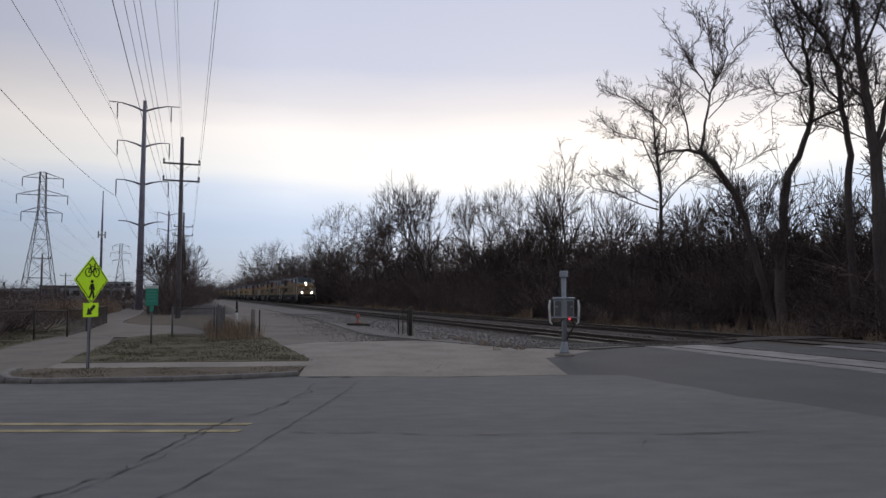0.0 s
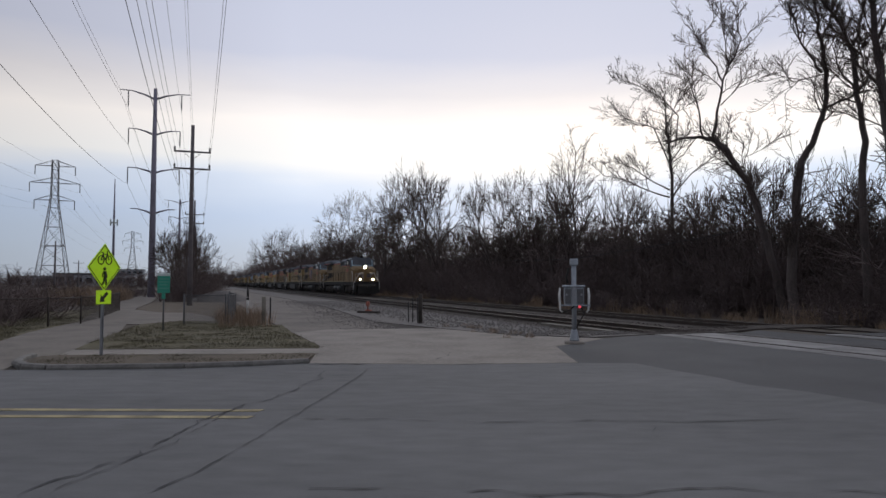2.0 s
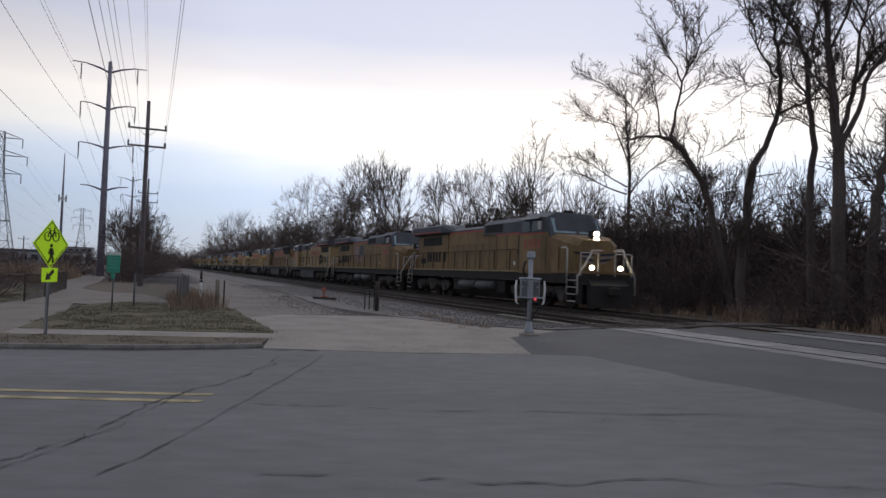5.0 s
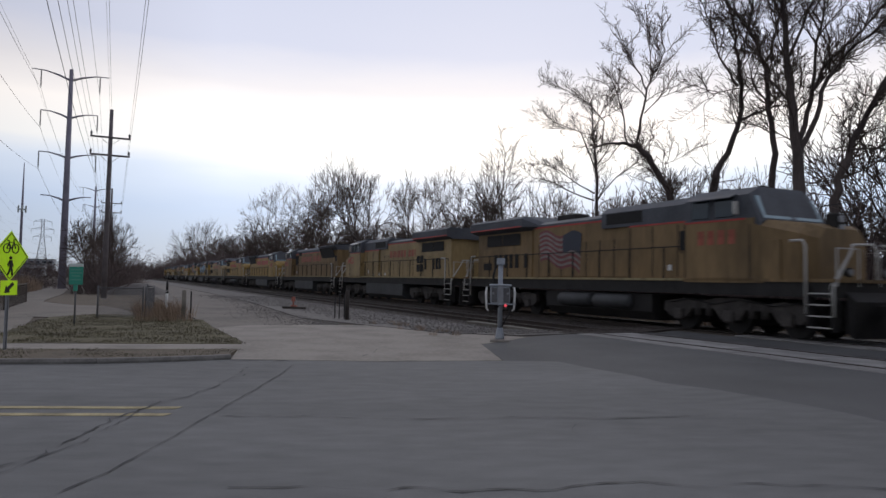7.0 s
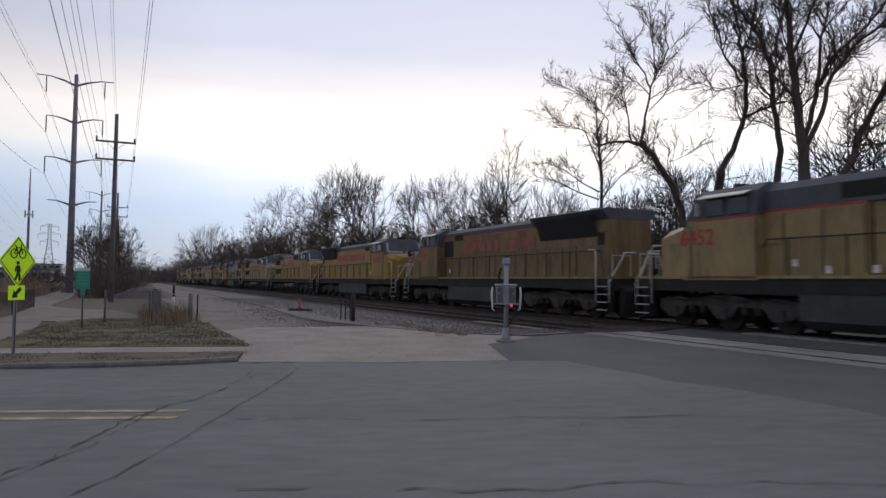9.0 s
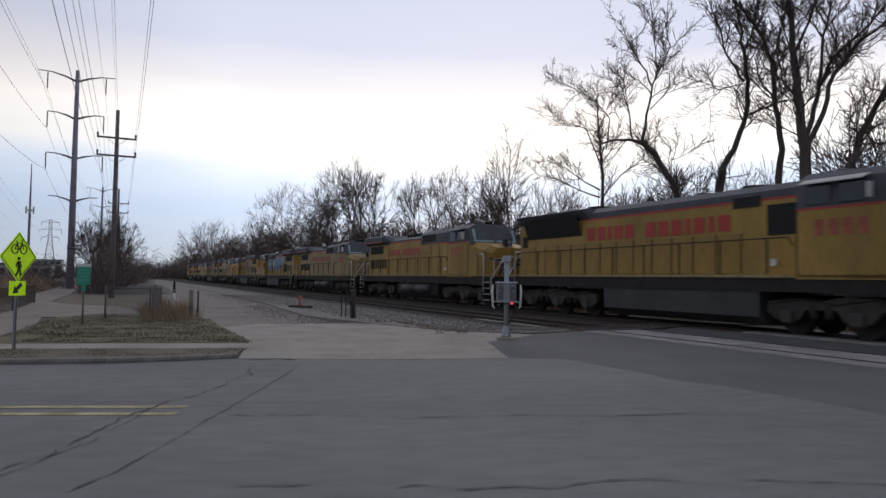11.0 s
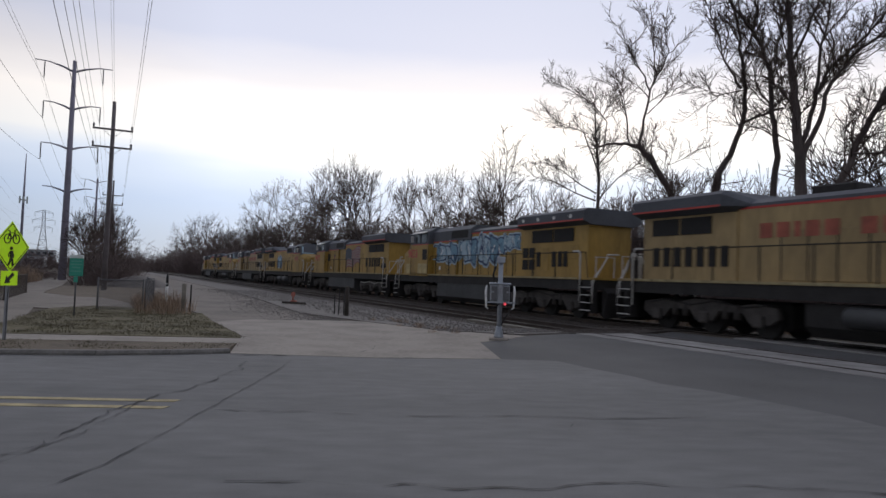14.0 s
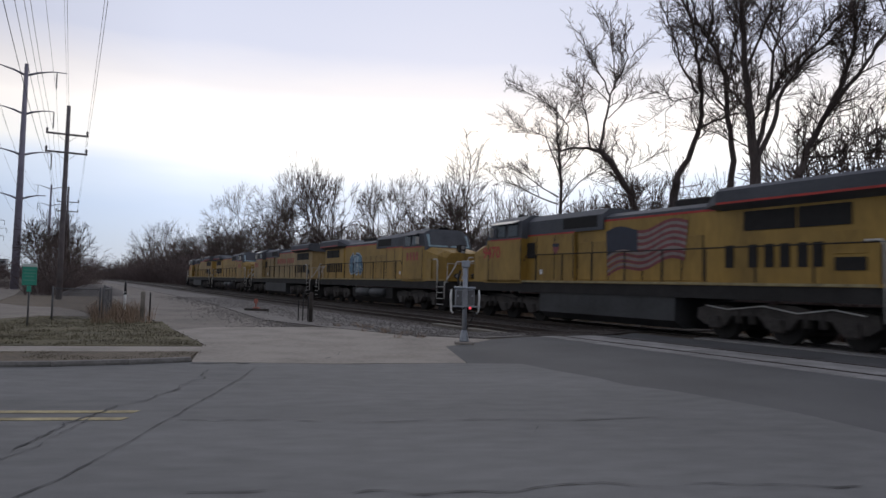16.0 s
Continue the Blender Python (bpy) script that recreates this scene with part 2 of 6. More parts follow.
def tube(bm, points, radii, sides=6, closed=True):
    """A tapered tube through points."""
    rings = []
    pts = [Vector(p) for p in points]
    if not hasattr(radii, "__len__"):
        radii = [radii] * len(pts)
    side = None
    for i, p in enumerate(pts):
        way = (pts[min(i + 1, len(pts) - 1)] - pts[max(i - 1, 0)]).normalized()
        if side is None or abs(side.dot(way)) > 0.95:
            side = way.orthogonal().normalized()
        side = (side - way * side.dot(way)).normalized()
        up = way.cross(side)
        rings.append([bm.verts.new(p + radii[i] * (math.cos(a) * side + math.sin(a) * up)) for a in [2 * math.pi * k / sides for k in range(sides)]])
    for a, b in zip(rings, rings[1:]):
        for k in range(sides):
            bm.faces.new((a[k], a[(k + 1) % sides], b[(k + 1) % sides], b[k])).smooth = sides > 5
    if closed and sides > 2:
        bm.faces.new(rings[0][::-1])
        bm.faces.new(rings[-1])
    return bm


def prism(bm, outline, y0, y1):
    """An outline in x and z, drawn out from y0 to y1."""
    a = [bm.verts.new((x, y0, z)) for x, z in outline]
    b = [bm.verts.new((x, y1, z)) for x, z in outline]
    bm.faces.new(a)
    bm.faces.new(b[::-1])
    for i in range(len(a)):
        j = (i + 1) % len(a)
        bm.faces.new((a[j], a[i], b[i], b[j]))
    bmesh.ops.recalc_face_normals(bm, faces=bm.faces[:])
    return bm


def slab(name, outline, thick, lift, mat, label, step=0.8, parent=None):
    """A sheet of paving with the outline in plan, that follows the ground, lift above it."""
    bm = bmesh.new()
    corners = [bm.verts.new((x, y, 0)) for x, y in outline]
    for a, b, c in mathutils.geometry.tessellate_polygon([[v.co.copy() for v in corners]]):
        bm.faces.new((corners[a], corners[b], corners[c]))
    bmesh.ops.recalc_face_normals(bm, faces=bm.faces[:])
    ns = [to_sn(x, y)[1] for x, y in outline]
    n = max(min(ns), 7.0)
    while n < min(max(ns), 25):
        bmesh.ops.bisect_plane(bm, geom=bm.verts[:] + bm.edges[:] + bm.faces[:], plane_co=sn(0, n), plane_no=(COS, SIN, 0))
        n += step
    for s in (-24, -21, -20.2, -19.5, -18.8, -18):
        bmesh.ops.bisect_plane(bm, geom=bm.verts[:] + bm.edges[:] + bm.faces[:], plane_co=sn(s, 0), plane_no=(SIN, -COS, 0))
    bmesh.ops.recalc_face_normals(bm, faces=bm.faces[:])
    if bm.faces[:] and sum(f.normal.z for f in bm.faces) < 0:
        bmesh.ops.reverse_faces(bm, faces=bm.faces[:])
    for v in bm.verts:
        v.co.z = height(v.co.x, v.co.y) + lift
    made = bmesh.ops.extrude_face_region(bm, geom=bm.faces[:])
    for v in made["geom"]:
        if isinstance(v, bmesh.types.BMVert):
            v.co.z -= thick
    bmesh.ops.recalc_face_normals(bm, faces=bm.faces[:])
    ob = new(name, mesh_of(name, bm, mat))
    if parent:
        ob.parent = parent
        return ob
    return tagged(ob, label, name.replace("_", " "), kind="structure")


def ground_sheet():
    bm = bmesh.new()

    def spread(reach, near, count):
        inner = [i * near for i in range(-count, count + 1)]
        outer, v, d = [], count * near, near
        while v < reach:
            d *= 1.35
            v += d
            outer.append(v)
        return [-v for v in reversed(outer)] + inner + outer

    ss, ns = spread(2400, 2.0, 40), spread(2400, 0.8, 40)
    grid = [[bm.verts.new(sn(s, n)) for n in ns] for s in ss]
    for row in grid:
        for v in row:
            v.co.z = height(v.co.x, v.co.y) - 0.03
    for a, b in zip(grid, grid[1:]):
        for j in range(len(ns) - 1):
            bm.faces.new((a[j], b[j], b[j + 1], a[j + 1])).smooth = True
    bmesh.ops.recalc_face_normals(bm, faces=bm.faces[:])
    ob = new("ground", mesh_of("ground", bm, SOIL))
    return tagged(ob, "brown winter soil and leaf litter beside the railway", "ground", kind="structure")


ground_sheet()


def track_points(*pairs):
    return [tuple(sn(s, n).xy) for s, n in pairs]


KERB_LINE = [(-60, 12.5), (-8.4, 12.92), (-5.2, 13.3), (-2.95, 14.15)]
SEAM = [(6.6, -7.0), (6.55, 6.6), (6.16, 8.6), (5.85, 9.4), (5.35, 10.5), (4.8, 11.25), (4.6, 12.1), (4.1, 13.2), (3.75, 14.2), (2.62, 14.36)]
slab("road", [(-90, -7), *SEAM, (-0.05, 14.0)] + KERB_LINE[::-1] + [(-90, 12.4)], 0.3, 0.0, ASPHALT, "grey worn asphalt street with long cracks")
slab("road_patch", [*SEAM[::-1], *track_points((14, 12.75), (-17.2, 12.75), (-16.75, 10.75), (-16.3, 10.0)), (2.66, 17.85)], 0.3, 0.0, ASPHALT_NEW, "dark newer asphalt that climbs to the level crossing")
slab("road_patch", track_points((-17.0, 15.85), (14, 15.85), (14, 16.55), (-17.0, 16.55)), 0.25, 0.0, ASPHALT_NEW, "dark asphalt strip between the two tracks")
slab("apron", [(-2.95, 14.15), (-0.05, 14.0), (2.6, 14.36), (2.66, 17.85), *track_points((-16.3, 10.0), (-16.75, 10.75), (-18.0, 10.0), (-19.6, 9.5), (-21.6, 8.95), (-23.6, 8.24)), (-1.7, 24.9), (-4.4, 24.3), (-5.28, 22.7), (-3.45, 17.9)], 0.3, 0.006, CONCRETE, "pale worn concrete apron beside the street")
slab("gravel_road", [(-4.4, 24.3), (-1.7, 24.9), *track_points((-28.6, 7.0), (-47, 8.2), (-69, 8.5), (-300, 8.6), (-300, 3.2), (-120, 3.0), (-60, 2.9), (-28, 2.9)), (-5.28, 22.7)], 0.25, 0.0, GRAVEL, "grey gravel service road along the railway")
slab("ballast", track_points((-17.25, 10.85), (-18.2, 10.1), (-19.6, 9.6), (-21.6, 9.05), (-23.6, 8.34), (-28.6, 7.1), (-47, 8.3), (-69, 8.6), (-300, 8.7), (-300, 12.6), (-17.25, 12.6)), 0.25, 0.012, SHOULDER, "grey crushed stone shoulder beside the tracks")
slab("ballast", track_points((-17.3, 12.4), (-300, 12.4), (-300, 21.3), (-17.3, 21.3)), 0.25, 0.02, BALLAST, "dark oily crushed stone ballast under both tracks")
slab("ballast", track_points((14.2, 12.2), (14.2, 21.5), (120, 21.5), (120, 12.2)), 0.25, 0.02, BALLAST, "dark crushed stone ballast under both tracks")
slab("sidewalk", [(-8.9, 15.45), (-3.2, 16.0), (-3.35, 17.25), (-9.3, 16.75)], 0.2, 0.012, CONCRETE, "narrow concrete sidewalk behind the kerb")
slab("trail", [(-60, 12.42), (-8.5, 12.9), (-8.75, 13.6), (-9.1, 15.2), (-8.9, 15.45), (-9.3, 16.75), (-10.2, 19.5), (-12.6, 18.8), (-60, 17)], 0.2, 0.008, TRAIL, "pale concrete trail end at the street")
slab("trail", [(-10.2, 19.5), (-11.2, 23.0), (-13.6, 28.6), (-17.2, 36.2), (-21.0, 45.5), (-25.5, 57.8), (-38, 88), (-40, 87), (-28.0, 57), (-22.9, 45.5), (-19.2, 36.2), (-15.7, 28.6), (-14.0, 22.5), (-12.6, 18.8)], 0.2, 0.008, TRAIL, "winding pale concrete cycle trail")
slab("trail", [(-13.2, 27.2), (-12.36, 27.0), (-11.32, 29.5), (-9.2, 28.6), (-10.4, 30.6), (-12.2, 34.0), (-14.35, 37.2), (-16.1, 37.7), (-19.2, 41.4), (-19.9, 41.6), (-17.6, 36.2), (-14.0, 28.6)], 0.2, 0.013, TRAIL, "branch of the trail round the fence")
slab("verge", [(-9.15, 15.2), (-9.0, 14.5), (-8.68, 13.85), (-8.2, 13.4), (-7.65, 13.18), (-5.3, 13.5), (-4.0, 13.9), (-3.1, 14.45), (-3.2, 15.98), (-8.88, 15.43)], 0.2, 0.022, BROWN_TURF, "strip of worn brown turf behind the kerb")
slab("verge", [(-9.28, 16.8), (-3.37, 17.3), (-3.5, 17.9), (-5.3, 22.6), (-6.6, 26.5), (-9.0, 28.5), (-11.3, 29.5), (-12.35, 27.2), (-11.15, 23.0), (-10.15, 19.5)], 0.2, 0.02, TURF, "patch of dry winter turf beside the trail")
slab("verge", [(-12.65, 18.9), (-14.05, 22.5), (-15.65, 28.6), (-17.65, 33), (-20.85, 41), (-23, 41), (-24, 17.3), (-60, 17.1), (-60, 17.02)], 0.2, 0.0, TURF, "dry winter turf beside the trail")
slab("verge", [(-19.6, 42.2), (-16.1, 37.8), (-14.35, 37.3), (-12.1, 34.1), (-10.3, 30.7), *track_points((-36, 2.8), (-60, 2.8)), (-25.3, 57.6)], 0.2, 0.0, BROWN_TURF, "brown bare verge between trail and gravel road")

# the kerb, stone by stone
kerb = thing("kerb", "grey concrete kerb along the street", "kerb", kind="structure")


def kerb_stone(bm):
    prism(bm, [(-0.09, -0.1), (0.09, -0.1), (0.09, 0.075), (0.07, 0.092), (-0.02, 0.096), (-0.06, 0.085), (-0.09, 0.04)], -0.73, 0.73)


KERB_MESH = None
path = [Vector(p) for p in ((-9.28, 15.1), (-9.12, 14.45), (-8.78, 13.75), (-8.3, 13.25), (-7.7, 13.02), (-7.0, 13.08), (-5.2, 13.32), (-4.0, 13.72), (-2.98, 14.2))]
for a, b in zip(path, path[1:]):
    way = (b - a).normalized()
    count = max(1, round((b - a).length / 1.47))
    for i in range(count):
        c = a + (b - a) * ((i + 0.5) / count)
        if KERB_MESH is None:
            bm = bmesh.new()
            kerb_stone(bm)
            KERB_MESH = mesh_of("kerb_stone", bm, KERB)
        stone = new("kerb_stone", KERB_MESH)
        stone.parent = kerb
        stone.matrix_basis = Matrix.Translation((c.x, c.y, 0.0)) @ Matrix.Rotation(math.atan2(way.y, way.x) + math.pi / 2, 4, "Z") @ Matrix.Diagonal((1, (b - a).length / count / 1.458, 1, 1))

# worn double centre line, in strokes
for y in (8.46, 8.9):
    slab("road_marking", [(-60, y - 0.075), (-2.5, y - 0.075), (-2.45, y + 0.075), (-60, y + 0.075)], 0.003, 0.006, YELLOW_LINE, "worn yellow centre line on the asphalt")


def crack(points, width, seed, label, wander=0.03):
    """A ragged tarred crack across the paving."""
    r = random.Random(seed)
    bm = bmesh.new()
    line = []
    for (x0, y0), (x1, y1) in zip(points, points[1:]):
        steps = max(2, int(math.hypot(x1 - x0, y1 - y0) / 0.14))
        line += [(x0 + (x1 - x0) * i / steps, y0 + (y1 - y0) * i / steps) for i in range(steps)]
    line.append(points[-1])
    way = Vector((points[-1][0] - points[0][0], points[-1][1] - points[0][1], 0)).normalized()
    off = Vector((-way.y, way.x, 0))
    last, drift = None, 0.0
    for x, y in line:
        drift = 0.85 * drift + r.gauss(0, wander)
        w = width * r.choice((0.08, 0.2, 0.4, 0.7, 1.0, 1.3))
        c = Vector((x, y, 0)) + off * drift
        pair = [c + off * w / 2, c - off * w / 2]
        pair = [bm.verts.new((p.x, p.y, height(p.x, p.y) + 0.011)) for p in pair]
        if last:
            bm.faces.new((last[0], last[1], pair[1], pair[0]))
        last = pair
    bmesh.ops.recalc_face_normals(bm, faces=bm.faces[:])
    if bm.faces[:][0].normal.z < 0:
        bmesh.ops.reverse_faces(bm, faces=bm.faces[:])
    tagged(new("road_crack", mesh_of("road_crack", bm, TAR)), label, "road crack", kind="structure")


crack([(-3.3, 5.3), (-3.05, 5.9), (-2.9, 7.2), (-2.75, 8.9), (-2.55, 10.9), (-2.4, 12.9)], 0.03, 1, "ragged open crack in the asphalt", 0.05)
crack([(-3.2, 5.5), (-2.95, 7.3), (-2.7, 9.3)], 0.02, 11, "ragged open crack in the asphalt")
crack([(-2.4, 5.3), (-2.2, 6.0), (-2.0, 8.2), (-1.76, 11.15), (-1.6, 13.2)], 0.02, 2, "straight tarred joint in the asphalt", 0.008)
crack([(-1.9, 8.35), (0.6, 8.3), (2.2, 8.38), (4.6, 8.4)], 0.028, 3, "long thin crack in the asphalt")
crack([(-1.15, 5.56), (-0.69, 5.52), (0.38, 5.44), (1.26, 5.36), (2.22, 5.5), (4.5, 5.45)], 0.028, 4, "long wandering crack in the asphalt", 0.04)
crack([(-0.4, 14.9), (-0.15, 16.3)], 0.03, 5, "short crack in the concrete")
crack([(-2.9, 13.9), (-1.8, 13.95)], 0.12, 6, "dark patched seam at the kerb's end")
crack([(0.2, 14.0), (1.3, 14.15)], 0.05, 7, "dark seam where apron meets street")
crack([(2.2, 7.4), (2.35, 7.9)], 0.02, 8, "short crack in the asphalt")

# ---- two tracks: rails, timber ties and the concrete crossing panels ----
RAIL_PROFILE = [(-0.075, -0.17), (0.075, -0.17), (0.075, -0.155), (0.012, -0.13), (0.012, -0.04), (0.036, -0.03), (0.036, -0.004), (-0.036, -0.004), (-0.036, -0.03), (-0.012, -0.04), (-0.012, -0.13), (-0.075, -0.155)]
for centre, rail_z, title in ((NEAR_TRACK, NEAR_Z, "empty near track"), (FAR_TRACK, RAIL_Z, "far track under the train")):
    track = thing("railway_track", "steel rails on timber ties, " + title, "railway track", pose(*sn(0, centre, rail_z), 0, 0, HEADING), kind="structure")
    for y in (-0.75, 0.75):
        bm = bmesh.new()
        wedge_ = [[bm.verts.new((x, y + a, b)) for a, b in RAIL_PROFILE] for x in (-420, 100)]
        for i in range(len(RAIL_PROFILE)):
            j = (i + 1) % len(RAIL_PROFILE)
            bm.faces.new((wedge_[0][i], wedge_[0][j], wedge_[1][j], wedge_[1][i]))
        bmesh.ops.recalc_face_normals(bm, faces=bm.faces[:])
        rail = part("rail", bm, RAIL, track, "rusty steel rail with a polished head")
        bm = bmesh.new()
        box(bm, (-420, y - 0.03, -0.004), (100, y + 0.03, 0.0))
        part("rail_head", bm, RAIL_TOP, rail)
    ties, pale = None, None
    for i in range(190):
        s = -17.8 - i * 0.53
        if i > 130 and centre == FAR_TRACK:
            break
        if ties is None:
            bm = bmesh.new()
            box(bm, (-0.115, -1.3, -0.33), (0.115, 1.3, -0.165), bevel=0.012)
            ties = mesh_of("tie", bm, TIE)
            bm = bmesh.new()
            box(bm, (-0.12, -1.42, -0.31), (0.12, 1.42, -0.16), bevel=0.012)
            pale = mesh_of("tie", bm, TIE_PALE)
        tie = new("tie", pale if i % 7 in (1,) and i < 60 else ties)
        tie.parent = track
        tie.location = (s, random.uniform(-0.05, 0.05), random.uniform(-0.01, 0.01))
    for row, (y0, y1) in enumerate(((-1.5, -0.84), (-0.66, 0.66), (0.84, 1.5))):
        bm = bmesh.new()
        box(bm, (-1.19, y0, -0.2), (1.19, y1, -0.012), bevel=0.012)
        mesh = mesh_of("crossing_panel", bm, PANEL_DARK if row == (2 if centre == NEAR_TRACK else 1) else PANEL)
        for i in range(0 if centre == NEAR_TRACK else 1, 13):
            panel = new("crossing_panel", mesh)
            panel.parent = track
            panel.location = (-16.0 + 2.4 * i, 0, random.uniform(-0.006, 0.004))
    for k, (s, w) in enumerate(((-17.9, 0.7), (-20.5, 1.2), (-23.2, 1.1))):
        if centre == NEAR_TRACK:
            bm = bmesh.new()
            box(bm, (s - w, -1.55, -0.22), (s + w, -1.2, -0.05), bevel=0.015)
            part("cable_cover", bm, TIE_PALE, track, "bleached timber cover beside the rail")


# ---- the train: thirteen diesel locomotives; x forward from the front coupler, z from the rail head ----
MESHES = {}
LENGTH = 22.3


def piece(name, key, build, mat, parent, label="", at=None):
    """A part whose mesh is built once for each key and shared by all the locomotives."""
    key = key + mat.name
    if key not in MESHES:
        bm = bmesh.new()
        build(bm)
        MESHES[key] = mesh_of(name, bm, mat)
    ob = new(name, MESHES[key])
    ob.parent = parent
    if at is not None:
        ob.location = at
    return tagged(ob, label) if label else ob


def wedge(bm, rings):
    """A closed loft through rings of equally many points."""
    made = [[bm.verts.new(p) for p in ring] for ring in rings]
    for a, b in zip(made, made[1:]):
        for i in range(len(a)):
            j = (i + 1) % len(a)
            bm.faces.new((a[i], a[j], b[j], b[i]))
    bm.faces.new(made[0][::-1])
    bm.faces.new(made[-1])
    bmesh.ops.recalc_face_normals(bm, faces=bm.faces[:])


def section(half, low, high, shoulder=0.25, drop=0.18):
    """A hood's cross-section: y and z, with sloped shoulders."""
    return [(-half, low), (half, low), (half, high - drop), (half - shoulder, high), (-half + shoulder, high), (-half, high - drop)]


def hood_run(bm, x0, x1, half, low, high, shoulder=0.25, drop=0.18):
    ring = section(half, low, high, shoulder, drop)
    wedge(bm, [[(x0, y, z) for y, z in ring], [(x1, y, z) for y, z in ring]])


WHEELS = []


def wheel_mesh(bm, side):
    """A wheel inboard of its axle box; it turns on the box's axis."""
    for y0, y1, r in ((-0.07, 0.07, 0.51), (0.06, 0.1, 0.55), (-0.1, -0.06, 0.22)):
        made = bmesh.ops.create_cone(bm, cap_ends=True, segments=18, radius1=r, radius2=r, depth=y1 - y0)["verts"]
        for v in made:
            v.co = Vector((v.co.x, -side * (v.co.z + 0.46 + (y0 + y1) / 2), v.co.y))


def side_frame(bm):
    outline = [(-2.75, 0.62), (-2.45, 0.42), (-1.75, 0.42), (-1.5, 0.72), (-0.6, 0.74), (-0.35, 0.42), (0.35, 0.42), (0.6, 0.74), (1.5, 0.72), (1.75, 0.42), (2.45, 0.42), (2.75, 0.62),
               (2.7, 0.92), (1.9, 1.02), (1.2, 0.92), (0.5, 1.08), (-0.5, 1.08), (-1.2, 0.92), (-1.9, 1.02), (-2.7, 0.92)]
    prism(bm, outline, -0.09, 0.09)


def spring_nest(bm):
    tube(bm, [(0, 0, 0.5), (0, 0, 0.95)], 0.11, 8)


def truck(loco, x, kind):
    # plain dark blocks, themselves unseen, added to close the see-through gaps between wheels
    for dx in (-2.06, 0, 2.06):
        piece("traction_motor", "traction_motor", lambda bm: box(bm, (-0.62, -0.6, -0.3), (0.62, 0.6, 0.55), bevel=0.1), GRIME, loco, "black traction motor between the wheels", at=(x + dx, 0, 0.55))
    for side in (-1, 1):
        frame_ = piece("truck_frame", "truck_frame", side_frame, DUSTY, loco, "dusty cast steel bogie frame", at=(x, side * 1.12, 0))
        for dx in (-1.28, -0.82, 0.82, 1.28):
            piece("spring", "spring", spring_nest, DUSTY, frame_, at=(dx, side * 0.03, 0))
        for dx in (-2.06, 0, 2.06):
            journal = piece("axle_box", "axle_box", lambda bm: box(bm, (-0.2, -0.12, -0.19), (0.2, 0.12, 0.19), bevel=0.05), DUSTY, loco, at=(x + dx, side * 1.2, 0.51))
            WHEELS.append((piece("wheel", "wheel%d" % side, lambda bm: wheel_mesh(bm, side), GRIME, journal), loco))
        piece("brake_pipe", "brake_pipe", lambda bm: tube(bm, [(-2.4, 0, 1.0), (-1.6, 0.03, 1.12), (-0.6, 0.0, 0.98), (0.4, 0.03, 1.14), (1.6, 0, 1.0), (2.4, 0, 1.1)], 0.02, 5), HANDRAIL if kind == "clean" else GRIME, frame_, at=(0, side * 0.13, -0.1))


def lettering(loco, x0, x1, z0, z1, y, mat):
    """A worn painted line of letters, as plain bars of their size."""
    widths = [1, 1, 0.45, 1, 1, 0, 1, 1, 1, 0.45, 1, 0.45, 1]
    unit = (x1 - x0) / (sum(widths) + 0.35 * (len(widths) + 1))
    x = x0
    for w in widths:
        if w:
            def block(bm, x=x, w=w):
                box(bm, (x, -0.002, z0), (x + unit * w, 0.002, z1))
            piece("letter_bar", "bar%.2f,%.2f" % (x, z0), block, mat, loco, at=(0, y, 0))
            x += unit * w + 0.35 * unit
        else:
            x += unit


def digits(loco, text, x, z, y, size, mat, flip, label="red painted fleet number"):
    key = "text" + text + str(size)
    if key not in MESHES:
        curve = bpy.data.curves.new("digits", "FONT")
        curve.body, curve.size, curve.align_x, curve.extrude, curve.offset = text, size, "CENTER", 0.003, 0.012
        curve.resolution_u = 3
        temp = bpy.data.objects.new("digits", curve)
        scene.collection.objects.link(temp)
        MESHES[key] = bpy.data.meshes.new_from_object(temp.evaluated_get(bpy.context.evaluated_depsgraph_get()))
        MESHES[key].materials.clear()
        MESHES[key].materials.append(mat)
        bpy.data.objects.remove(temp)
    ob = new("fleet_number", MESHES[key])
    ob.parent = loco
    ob.matrix_basis = pose(x, y, z, 90, 0, 180 if flip else 0)
    tagged(ob, label)


def flag_stripe(bm, x0, width, z_top, step, row, cut):
    """One stripe of a waving flag; cut: how much of its hoist side lies under the canton."""
    cols = 14
    rings = []
    for i in range(cols + 1):
        u = cut + (1 - cut) * i / cols
        wave = 0.13 * math.sin(u * 9.5) + 0.18 * u - 0.38 * (1 - u) ** 2 * (row / 13)
        x = x0 + width * u + 0.12 * (row / 13) * (1 - 2 * u)
        top = z_top - step * row + wave
        rings.append([bm.verts.new((x, 0, top)), bm.verts.new((x, 0, top - step))])
    for a, b in zip(rings, rings[1:]):
        bm.faces.new((a[0], a[1], b[1], b[0]))


